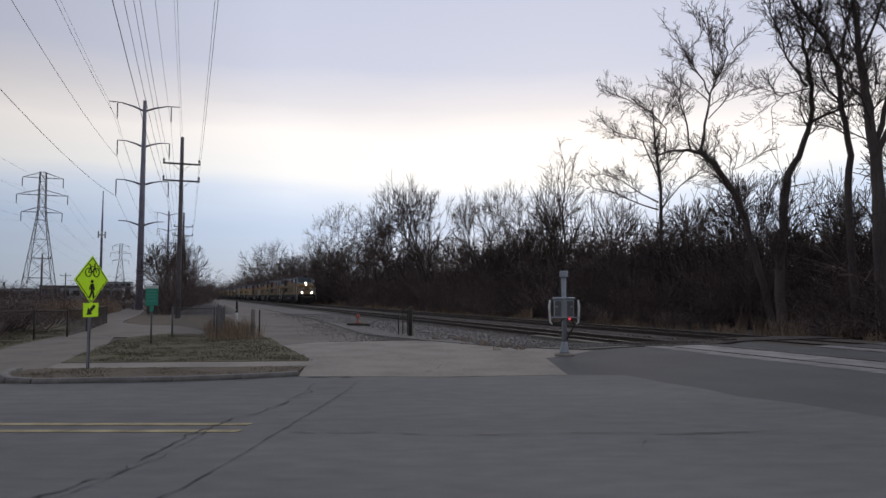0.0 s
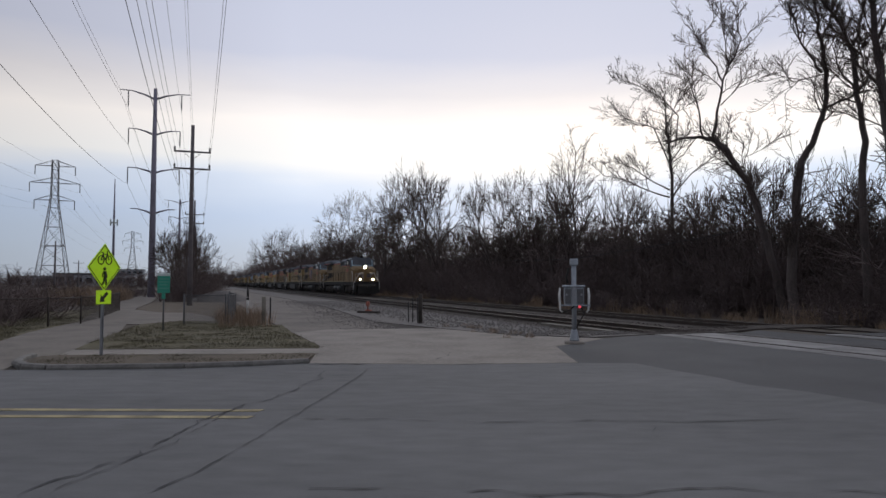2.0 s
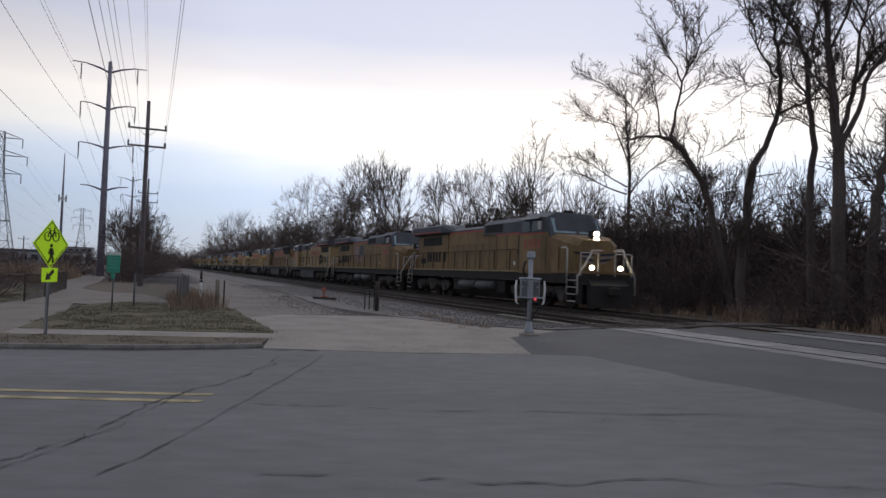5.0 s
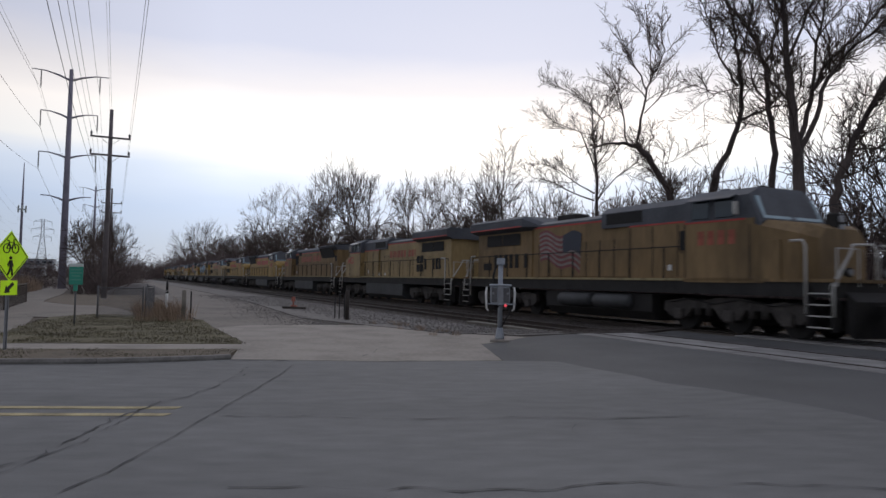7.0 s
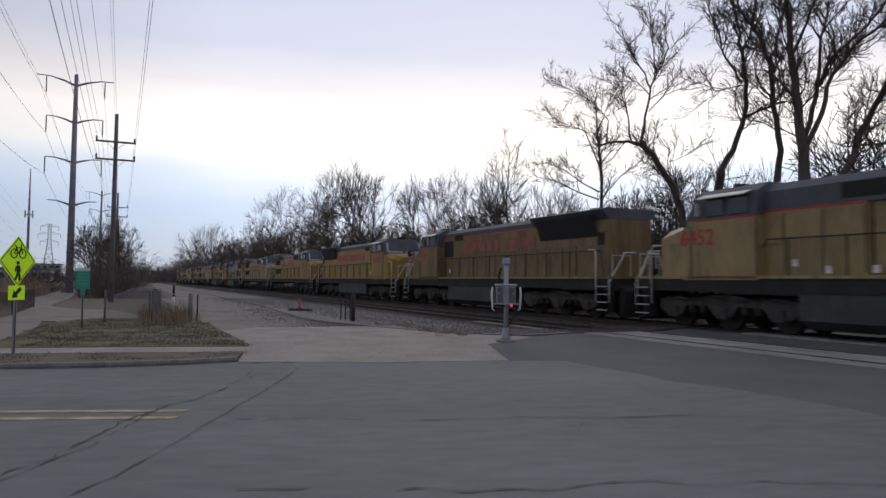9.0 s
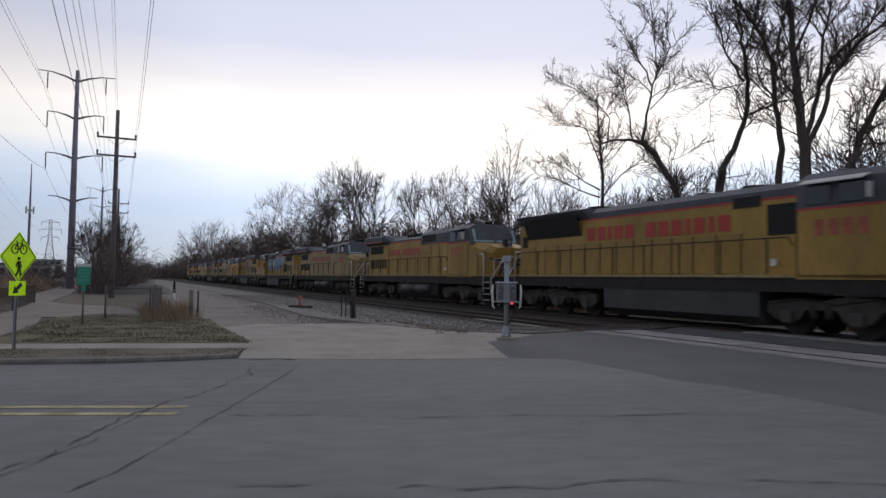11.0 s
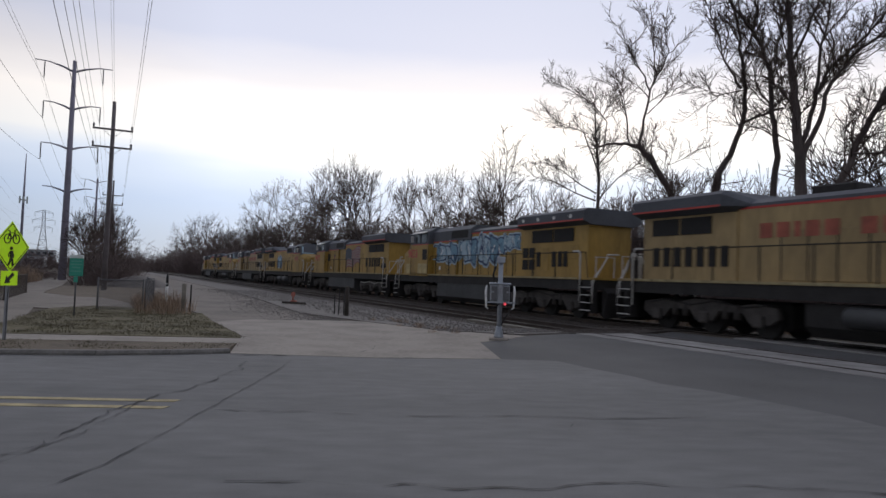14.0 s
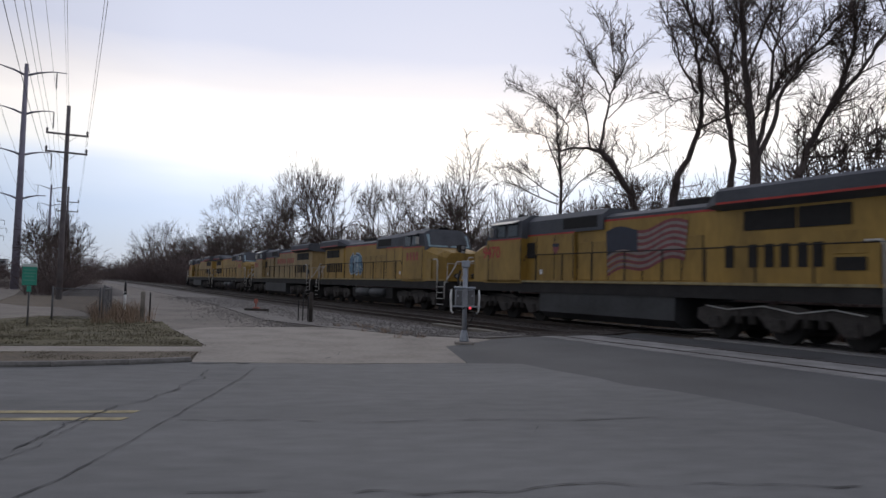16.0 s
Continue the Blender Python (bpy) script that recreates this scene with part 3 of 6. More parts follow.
def flag(loco, x0, width, z_top, tall, y, hoist):
    """A waving flag decal: thirteen stripes and a blue canton. hoist: 1 when the canton is at its lower-x end."""
    step = tall / 13
    for row in range(13):
        cut = 0.42 if row < 7 else 0.0

        def build(bm, row=row, cut=cut):
            flag_stripe(bm, 0, width, z_top, step, row, cut)
            if hoist < 0:
                for v in bm.verts:
                    v.co.x = width - v.co.x
        piece("flag_stripe", "stripe%d,%d,%.2f" % (row, hoist, width), build, FLAG_WHITE if row % 2 else FLAG_RED, loco, at=(x0, y, 0))

    def canton(bm):
        cols, lines = 6, []
        for row in range(8):
            line = []
            for i in range(cols + 1):
                u = 0.42 * i / cols
                wave = 0.13 * math.sin(u * 9.5) + 0.18 * u - 0.38 * (1 - u) ** 2 * (row / 13)
                line.append(bm.verts.new((width * u + 0.12 * (row / 13) * (1 - 2 * u), 0, z_top - step * row + wave)))
            lines.append(line)
        for a, b in zip(lines, lines[1:]):
            for i in range(cols):
                bm.faces.new((a[i], b[i], b[i + 1], a[i + 1]))
        if hoist < 0:
            for v in bm.verts:
                v.co.x = width - v.co.x
    piece("flag_canton", "canton%d,%.2f" % (hoist, width), canton, BLUE, loco, "dark blue flag canton", at=(x0, y, 0))


def blob(bm, cx, cz, pts):
    face = [bm.verts.new((cx + x, 0, cz + z)) for x, z in pts]
    bm.faces.new(face)


def rounded(w, h, wob, n=22, seed=0):
    r = random.Random(seed)
    ph = [r.uniform(0, 6.28) for _ in range(3)]
    out = []
    for i in range(n):
        a = 2 * math.pi * i / n
        k = 1 + wob * (math.sin(2 * a + ph[0]) + 0.7 * math.sin(3 * a + ph[1]) + 0.5 * math.sin(5 * a + ph[2]))
        c, s = math.cos(a), math.sin(a)
        out.append((w * k * math.copysign(abs(c) ** 0.6, c), h * k * math.copysign(abs(s) ** 0.6, s)))
    return out


def leant(pts, angle):
    c, s = math.cos(angle), math.sin(angle)
    return [(x * c - z * s, x * s + z * c) for x, z in pts]


def spray_piece(loco, x0, x1, z0, z1, y, out, letters, seed):
    """A spray-painted piece of leaning bubble shapes: pale halo, navy outline, pale fill and blue shading."""
    mid, tall, unit = (z0 + z1) / 2, (z1 - z0) / 2, (x1 - x0) / letters
    rnd = random.Random(seed)
    for i in range(letters):
        cx, cz = x0 + unit * (i + 0.5), mid + rnd.uniform(-0.16, 0.16) * tall
        lean, big, deep = rnd.uniform(-0.3, 0.3), rnd.uniform(0.85, 1.15), 0.0006 * i
        shapes = [("spray_halo", SPRAY_PALE, 0.74, 1.02, 0.16, 0.004), ("spray_outline", SPRAY_DARK, 0.62, 0.88, 0.18, 0.009), ("spray_fill", SPRAY_PALE if i % 3 else SPRAY_BLUE, 0.47, 0.74, 0.18, 0.014)]
        for name, mat, w, h, wob, off in shapes:
            def build(bm, w=w, h=h, wob=wob, cx=cx, cz=cz, i=i, lean=lean, big=big):
                blob(bm, cx, cz, leant(rounded(unit * w * big, tall * h, wob, seed=seed * 31 + i), lean))
            piece(name, "%s%d,%d" % (name, seed, i), build, mat, loco, at=(0, y + out * (off + deep), 0))
        for k in range(7):
            def stroke(bm, i=i, k=k, cx=cx, cz=cz, lean=lean):
                r = random.Random(seed * 77 + i * 5 + k)
                px, pz = cx + r.uniform(-0.34, 0.34) * unit, cz + r.uniform(-0.55, 0.55) * tall
                blob(bm, px, pz, leant(rounded(unit * r.uniform(0.04, 0.11), tall * r.uniform(0.12, 0.42), 0.22, 14, seed + i * 9 + k), lean + r.uniform(-0.6, 0.6)))
            piece("spray_shading", "shade%d,%d,%d" % (seed, i, k), stroke, (SPRAY_BLUE, SPRAY_DARK, SPRAY_BLUE, WHITE_PAINT)[k % 4], loco, at=(0, y + out * (0.019 + 0.001 * k + deep), 0))


def corner_steps(loco, x, front):
    for side in (-1, 1):
        def treads(bm):
            for i in range(4):
                box(bm, (-0.32, -0.14, 0.38 + 0.3 * i), (0.32, 0.14, 0.42 + 0.3 * i))
        ladder = piece("steps", "steps", lambda bm: [box(bm, (-0.36, -0.15, 0.3), (-0.32, 0.15, 1.5)), box(bm, (0.32, -0.15, 0.3), (0.36, 0.15, 1.5))], GRIME, loco, "dark step well", at=(x, side * 1.4, 0))
        for i in range(4):
            piece("tread", "tread", lambda bm: box(bm, (-0.32, -0.02, -0.015), (0.32, 0.02, 0.02)), HANDRAIL, ladder, at=(0, side * 0.16, 0.4 + 0.3 * i))
        out = 1 if front else -1
        inner = [(-0.9, 2.74), (-0.52, 2.74), (-0.43, 2.6), (-0.42, 0.75)]
        # the inner rail stands at the walkway; the outer one slants inwards over the end platform
        lines = [[(a, 0, z) for a, z in inner], [(0.37, 0, 0.7), (0.37, 0, 1.45), (0.45, -0.62, 2.45), (0.45, -0.66, 2.6), (0.45, -1.2, 2.62)], [(0.3, -0.02, 1.0), (0.3, -0.02, 1.5), (0.38, -0.5, 2.2)]]
        for k, line in enumerate(lines):
            piece("grab_rail", "grab%d,%d,%d" % (k, out, side), lambda bm, line=line, out=out, side=side: tube(bm, [(out * a, side * b, z) for a, b, z in line], 0.034 if k < 2 else 0.026, 6), HANDRAIL, loco, "pale grey grab rail", at=(x, side * 1.52, 0))


def locomotive(kind, label, number="", letters=True, banner="", spray=(), tank="tank", lit=False, flip=False, wings=False, paint=YELLOW):
    """kind: ge or emd. flip: its cab faces the train's rear, so its other flank is seen."""
    loco = thing("locomotive", label, "locomotive", group="locomotives of the train")
    seen = 1 if flip else -1
    emd = kind == "emd"
    top = 4.4 if emd else 4.2
    # frame, pilot, couplers
    piece("underframe", "underframe", lambda bm: box(bm, (-21.6, -1.46, 1.2), (-0.75, 1.46, 1.6)), GRIME, loco, "black grimy underframe")
    piece("walkway", "walkway", lambda bm: box(bm, (-21.65, -1.5, 1.6), (-0.7, 1.5, 1.69)), paint, loco)
    for x, sgn in ((-0.75, 1), (-21.55, -1)):
        piece("pilot", "pilot%d" % sgn, lambda bm, x=x, sgn=sgn: wedge(bm, [[(x, y, z) for y, z in ((-1.0, 0.3), (1.0, 0.3), (1.0, 1.35), (-1.0, 1.35))], [(x + 0.3 * sgn, y, z) for y, z in ((-1.15, 0.14), (1.15, 0.14), (1.0, 1.1), (-1.0, 1.1))]]), GRIME, loco, "black snow plough pilot")
        piece("coupler", "coupler%d" % sgn, lambda bm, x=x, sgn=sgn: [box(bm, (min(x, x + 0.55 * sgn), -0.12, 0.72), (max(x, x + 0.55 * sgn), 0.12, 1.0)), box(bm, (min(x + 0.5 * sgn, x + 0.78 * sgn), -0.22, 0.68), (max(x + 0.5 * sgn, x + 0.78 * sgn), 0.2, 1.04), bevel=0.04)], GRIME, loco, "rusty knuckle coupler")
        corner_steps(loco, x - 0.35 * sgn, sgn > 0)
        for y in (-0.9, 0.9):
            piece("end_rail", "end_rail", lambda bm: tube(bm, [(0, -0.45, 1.5), (0, -0.45, 2.5), (0, 0.45, 2.5), (0, 0.45, 1.5)], 0.025, 5), HANDRAIL, loco, "pale grey end railing", at=(x, y, 0))
    truck(loco, -4.35, "")
    truck(loco, -17.75, "clean" if number == "9470" else "")
    # fuel tank
    if tank == "tank":
        piece("fuel_tank", "fuel_tank", lambda bm: wedge(bm, [[(x, y, z) for y, z in ((-1.0, 0.2), (1.0, 0.2), (1.42, 0.45), (1.42, 1.3), (-1.42, 1.3), (-1.42, 0.45))] for x in (-14.3, -7.2)]), TANK, loco, "grey fuel tank slung under the frame")
    else:
        piece("fuel_tank", "fuel_tank_short", lambda bm: wedge(bm, [[(x, y, z) for y, z in ((-1.0, 0.2), (1.0, 0.2), (1.3, 0.5), (1.3, 1.12), (-1.3, 1.12), (-1.3, 0.5))] for x in (-14.1, -7.6)]), GRIME, loco, "dark fuel tank slung under the frame")
        for x in (-9.6, -11.9):
            for side in (-1, 1):
                piece("air_reservoir", "air_reservoir", lambda bm: tube(bm, [(-1.05, 0, 0), (-1.0, 0, 0), (-0.93, 0, 0), (0.93, 0, 0), (1.0, 0, 0), (1.05, 0, 0)], [0.02, 0.2, 0.27, 0.27, 0.2, 0.02], 12), TANK, loco, "grey cylindrical air reservoir", at=(x, side * 1.36, 0.82))
    # nose and cab
    nose_z = 3.25

    def nose(bm):
        wedge(bm, [[(-1.5, y, z) for y, z in ((-1.0, 1.56), (1.0, 1.56), (1.0, 2.8), (0.7, 3.1), (-0.7, 3.1), (-1.0, 2.8))],
                   [(-1.85, y, z) for y, z in ((-1.35, 1.56), (1.35, 1.56), (1.35, 2.95), (0.95, nose_z), (-0.95, nose_z), (-1.35, 2.95))],
                   [(-3.3, y, z) for y, z in ((-1.5, 1.56), (1.5, 1.56), (1.5, 3.3), (1.2, nose_z + 0.22), (-1.2, nose_z + 0.22), (-1.5, 3.3))]])
    piece("nose", "nose" + kind, nose, paint, loco, "yellow sloping short nose")

    def cab_low(bm):
        wedge(bm, [[(x, y, z) for y, z in ((-1.5, 1.56), (1.5, 1.56), (1.5, 3.48), (-1.5, 3.48))] for x in (-3.2, -5.9)])
    piece("cab", "cab_low", cab_low, paint, loco, "yellow driver's cab")

    def cab_high(bm):
        wedge(bm, [[(-3.0, y, z) for y, z in ((-1.46, 3.2), (1.46, 3.2), (1.46, 3.36), (1.2, 3.44), (-1.2, 3.44), (-1.46, 3.36))],
                   [(-3.45, y, z) for y, z in ((-1.46, 3.46), (1.46, 3.46), (1.42, 4.2), (0.95, 4.46), (-0.95, 4.46), (-1.42, 4.2))],
                   [(-5.9, y, z) for y, z in ((-1.48, 3.46), (1.48, 3.46), (1.44, 4.22), (0.95, 4.5), (-0.95, 4.5), (-1.44, 4.22))]])
    piece("cab_roof", "cab_high", cab_high, ROOF_GREY, loco, "grey upper cab and roof")
    for y0, y1 in ((-1.28, -0.1), (0.1, 1.28)):
        piece("windshield", "windshield%.1f" % y0, lambda bm, y0=y0, y1=y1: wedge(bm, [[(-3.04 - dx, y, z) for y, z in ((y0, 3.47), (y1, 3.47))] + [(-3.37 - dx, y, z) for y, z in ((y1, 4.16), (y0, 4.16))] for dx in (0.04, -0.03)]), WINDSHIELD, loco, "pale tinted windscreen")
    for side in (-1, 1):
        for x in (-4.3, -5.25):
            piece("cab_window", "cab_window", lambda bm: box(bm, (-0.36, -0.02, -0.3), (0.36, 0.02, 0.3), bevel=0.015), WINDOW, loco, "dark sliding cab window", at=(x, side * 1.475, 3.86))
        piece("cab_door", "cab_door", lambda bm: box(bm, (-0.35, -0.012, -0.6), (0.35, 0.012, 0.6), bevel=0.01), paint, loco, at=(-2.7, side * 1.445, 2.2))
        piece("sunshade", "sunshade", lambda bm: wedge(bm, [[(x, 0, 0), (x, 0.3, -0.12), (x, 0.3, -0.09), (x, 0, 0.04)] for x in (-0.9, 0.9)]), HANDRAIL if emd or flip else ROOF_GREY, loco, at=(-4.75, side * 1.44, 4.22)).scale = (1, side, 1)
        piece("mirror", "mirror", lambda bm: box(bm, (-0.04, -0.09, -0.2), (0.04, 0.09, 0.2), bevel=0.02), HANDRAIL, loco, at=(-3.75, side * 1.62, 3.8))
        piece("cab_stripe", "cab_stripe", lambda bm: box(bm, (-5.9, -0.004, 3.43), (-3.5, 0.004, 3.49)), RED, loco, at=(0, side * 1.504, 0))
        for x, z0, z1, y in ((-5.88, 1.7, 3.45, 1.504), (-3.35, 1.7, 3.3, 1.504)) + (((-6.55, 1.75, 3.5, 1.154), (-7.75, 1.75, 3.5, 1.154), (-8.93, 1.75, 3.5, 1.154)) if not emd else ()):
            piece("panel_seam", "seam%.2f" % (z1 - z0), lambda bm, z0=z0, z1=z1: box(bm, (-0.02, -0.004, 0), (0.02, 0.004, z1 - z0)), GRIME, loco, at=(x, side * y, z0))
        piece("marker_plate", "marker_plate", lambda bm: box(bm, (-0.09, -0.006, -0.1), (0.09, 0.006, 0.1)), WHITE_PAINT, loco, "small white square marker plate", at=(-6.9, side * 1.17, 2.05))
        if number in ("6452", "9737", "9833"):
            for x in ((-7.9, -9.2, -10.4) if number == "6452" else (-2.6,)):
                piece("marker_plate", "marker_plate", lambda bm: box(bm, (-0.09, -0.006, -0.1), (0.09, 0.006, 0.1)), WHITE_PAINT, loco, at=(x, side * (1.17 if x < -6 else 1.45), 1.85))
        for x in (-2.9, -4.75, -5.45) if number == "9833" else ():
            piece("cab_hatch", "cab_hatch", lambda bm: box(bm, (-0.31, -0.02, -0.3), (0.31, 0.02, 0.3), bevel=0.015), PALE_HATCH, loco, "pale primed hatch", at=(x, side * 1.5, 2.0))
        if number == "9833":
            piece("side_window", "side_window", lambda bm: box(bm, (-0.32, -0.02, -0.32), (0.32, 0.02, 0.32), bevel=0.02), LOUVRE, loco, "dark square opening", at=(-5.4, side * 1.5, 2.85))
    # front lights: a twin headlamp on the nose and two ditch lights
    glass = HEADLIGHT if lit else LAMP_OFF
    head = piece("headlamp_box", "headlamp_box", lambda bm: box(bm, (-0.2, -0.2, -0.29), (0.16, 0.2, 0.29), bevel=0.04), GRIME, loco, "black headlamp housing", at=(-1.72, 0, 3.27))
    for y in (-0.13, 0.13):
        piece("headlamp", "lamp%d" % lit, lambda bm: tube(bm, [(-0.03, 0, 0), (0.03, 0, 0)], 0.105, 12), glass, head, at=(0.18, 0, y))
    for y in (-0.76, 0.76):
        ditch = piece("ditch_light", "ditch_box", lambda bm: tube(bm, [(-0.16, 0, 0), (0.0, 0, 0)], [0.1, 0.14], 10), GRIME, loco, "black ditch light housing", at=(-0.78, y, 1.87))
        piece("lens", "ditch_lamp%d" % lit, lambda bm: tube(bm, [(-0.02, 0, 0), (0.02, 0, 0)], 0.095, 12), glass, ditch, at=(0.02, 0, 0))
    for y in (-0.72, 0.72):
        piece("number_board", "number_board", lambda bm: box(bm, (-0.03, -0.26, -0.11), (0.04, 0.26, 0.11), bevel=0.01), BLACK, loco, "black front number board", at=(-1.76, y, 3.02))
    if wings:
        for k in range(4):
            for side in (-1, 1):
                piece("wing_emblem", "wing%d,%d" % (k, side), lambda bm, k=k, side=side: wedge(bm, [[(-1.55 - dx, side * y, z) for y, z in ((0.2, 2.5 - 0.13 * k), (1.15 - 0.2 * k, 2.56 - 0.13 * k), (1.05 - 0.2 * k, 2.47 - 0.13 * k), (0.2, 2.40 - 0.13 * k))] for dx in (0.2, -0.1 + 0.0)]), BLUE if k % 2 == 0 else FLAG_WHITE, loco)
    # hoods
    if emd:
        piece("hood", "hood_emd", lambda bm: hood_run(bm, -21.0, -5.9, 1.08, 1.56, 3.95, 0.02, 0.01), paint, loco, "yellow long engine hood")
        piece("hood_roof", "roof_emd", lambda bm: [hood_run(bm, -15.7, -5.9, 1.07, 3.95, top, 0.35, 0.22), wedge(bm, [[(x, y, z) for y, z in ((-w, 3.96), (w, 3.96), (w2, top - 0.06), (w2 - 0.2, top), (-w2 + 0.2, top), (-w2, top - 0.06))] for x, w, w2 in ((-21.0, 1.07, 1.4), (-15.7, 1.07, 1.4))])], ROOF_GREY, loco, "grey hood roof with flared radiators")
        for side in (-1, 1):
            piece("radiator_grille", "grille_emd", lambda bm: wedge(bm, [[(-20.3, 0.0, 3.3), (-20.3, 0.02, 3.3), (-20.3, 0.3, 4.16), (-20.3, 0.28, 4.16)], [(-16.2, 0.0, 3.3), (-16.2, 0.02, 3.3), (-16.2, 0.3, 4.16), (-16.2, 0.28, 4.16)]]), LOUVRE, loco, "black slatted radiator grille", at=(0, side * 1.085, 0)).scale = (1, side, 1)
            for i, (x, w, z, h) in enumerate(((-6.6, 0.55, 3.3, 0.9), (-7.9, 0.5, 3.9, 0.32), (-20.55, 0.2, 3.2, 0.5))):
                piece("intake_grille", "intake_emd%d" % i, lambda bm, w=w, h=h: box(bm, (-w, -0.02, -h / 2), (w, 0.02, h / 2)), LOUVRE, loco, "black air intake grille", at=(x, side * 1.09, z))
            for i in range(12):
                piece("door_seam", "door_seam_emd", lambda bm: box(bm, (-0.02, -0.004, -0.62), (0.02, 0.004, 0.62)), GRIME, loco, at=(-8.11 - i * 0.98, side * 1.084, 2.35))
            for i in range(11):
                piece("hood_door", "hood_door_emd", lambda bm: box(bm, (-0.46, -0.012, -0.62), (0.46, 0.012, 0.62), bevel=0.01), paint, loco, at=(-8.6 - i * 0.98, side * 1.085, 2.35))
        for side in (-1, 1):
            piece("roof_stripe", "roof_stripe_emd", lambda bm: box(bm, (-16.1, -0.004, 3.89), (-5.95, 0.004, 3.96)), RED, loco, at=(0, side * 1.086, 0))
            piece("hood_hatch", "hood_hatch_emd", lambda bm: box(bm, (-0.35, -0.015, -0.55), (0.35, 0.015, 0.55), bevel=0.015), paint, loco, at=(-20.0, side * 1.095, 2.4))
        for x in (-16.2, -17.8, -19.4):
            piece("roof_fan", "fan", lambda bm: tube(bm, [(0, 0, 0), (0, 0, 0.16)], 0.62, 16), GRIME, loco, "black round roof fan", at=(x, 0, top - 0.02))
        piece("brake_fan", "fan2", lambda bm: tube(bm, [(0, 0, 0), (0, 0, 0.14)], 0.5, 14), GRIME, loco, at=(-8.4, 0, top - 0.02))
    else:
        piece("equipment_hood", "hood_ge_a", lambda bm: hood_run(bm, -9.0, -5.9, 1.15, 1.56, 3.6, 0.02, 0.01), paint, loco, "yellow equipment hood behind the cab")
        piece("equipment_roof", "roof_ge_a", lambda bm: hood_run(bm, -10.6, -5.9, 1.15, 3.6, 4.42, 0.35, 0.25), ROOF_GREY, loco, "grey equipment hood roof")
        old = tank == "air" and not banner and not lit
        end = -16.6 if old else -15.6
        piece("hood", "hood_ge_b%d" % old, lambda bm: hood_run(bm, end, -9.0, 1.05, 1.56, 3.94, 0.02, 0.01), paint, loco, "yellow long engine hood")
        piece("hood_roof", "roof_ge_b%d" % old, lambda bm: hood_run(bm, end, -10.6, 1.05, 3.94, top, 0.35, 0.16), ROOF_GREY, loco, "grey engine hood roof")
        piece("radiator_hood", "hood_ge_c%d" % old, lambda bm: hood_run(bm, -20.7, end, 1.1, 1.56, 3.84, 0.02, 0.01), paint, loco, "yellow radiator hood")
        piece("radiator_wing", "wing_ge%d" % old, lambda bm: wedge(bm, [[(x, y, z) for y, z in ((-1.1, 3.84), (1.1, 3.84), (1.5, 4.0), (1.5, 4.38), (1.3, 4.5), (-1.3, 4.5), (-1.5, 4.38), (-1.5, 4.0))] for x in (-20.9, end - 0.3)] + [[(x, y, z) for y, z in ((-1.05, 3.96), (1.05, 3.96), (1.07, 3.98), (1.07, 4.06), (0.7, 4.19), (-0.7, 4.19), (-1.07, 4.06), (-1.07, 3.98))] for x in (end + 0.4,)]), ROOF_GREY, loco, "grey overhanging radiator roof")
        for side in (-1, 1):
            piece("wing_stripe", "wing_stripe%d" % old, lambda bm: box(bm, (-20.85, 0.392, 3.985), (end - 0.35, 0.406, 4.05)), RED, loco, at=(0, side * 1.1, 0)).scale = (1, side, 1)
            piece("radiator_intake", "rad_intake%d" % old, lambda bm: [box(bm, (-20.25 if old else -19.75, -0.02, 3.2), (-19.0 if old else -18.3, 0.02, 3.76)), box(bm, (-18.92 if old else -18.22, -0.02, 3.2), (-17.6 if old else -16.6, 0.02, 3.76))], LOUVRE, loco, "black radiator air intake", at=(0, side * 1.11, 0))
            if number in ("6452", "9833"):
                for x in (-16.05, -16.6):
                    for z in (2.22, 2.76):
                        piece("louvre", "louvre_square", lambda bm: box(bm, (-0.22, -0.02, -0.23), (0.22, 0.02, 0.23)), LOUVRE, loco, "black square louvre", at=(x, side * 1.11, z))
                piece("hood_hatch", "hood_hatch", lambda bm: box(bm, (-0.25, -0.02, -0.5), (0.25, 0.02, 0.5), bevel=0.015), paint, loco, at=(-17.7, side * 1.105, 2.45))
            for x in (-17.15, -18.35, -18.8, -19.2) if number in ("6452", "9833") else [-17.05 - 0.5 * i for i in range(7)] if old else (-16.1, -16.9, -17.42, -17.9, -18.42, -18.85):
                piece("louvre", "louvre_ge", lambda bm: box(bm, (-0.14, -0.02, -0.33), (0.14, 0.02, 0.33)), LOUVRE, loco, "black upright louvre", at=(x, side * 1.11, 2.46))
            if number not in ("6452", "9833") and not old:
                piece("low_vent", "low_vent", lambda bm: box(bm, (-0.4, -0.02, -0.17), (0.4, 0.02, 0.17)), LOUVRE, loco, "black low vent", at=(-19.7, side * 1.11, 2.2))
            if not old:
                piece("hood_panel", "hood_panel_c", lambda bm: box(bm, (-0.42, -0.015, -0.3), (0.42, 0.015, 0.3), bevel=0.012), paint, loco, at=(-19.7, side * 1.105, 2.75))
            piece("dynamic_grille", "dyn_ge", lambda bm: box(bm, (-10.3, -0.02, 3.72), (-8.3, 0.02, 4.14)), LOUVRE, loco, "black resistor grille", at=(0, side * 1.14, 0))
            piece("equipment_vent", "vent_ge", lambda bm: box(bm, (-0.35, -0.02, -0.33), (0.35, 0.02, 0.33), bevel=0.01), LOUVRE if number == "9470" or not number else paint, loco, at=(-6.1, side * 1.165, 2.95))
            for i in range(8):
                piece("door_seam", "door_seam_ge", lambda bm: box(bm, (-0.022, -0.004, -0.72), (0.022, 0.004, 0.72)), GRIME, loco, at=(-9.07 - i * 0.86, side * 1.054, 2.45))
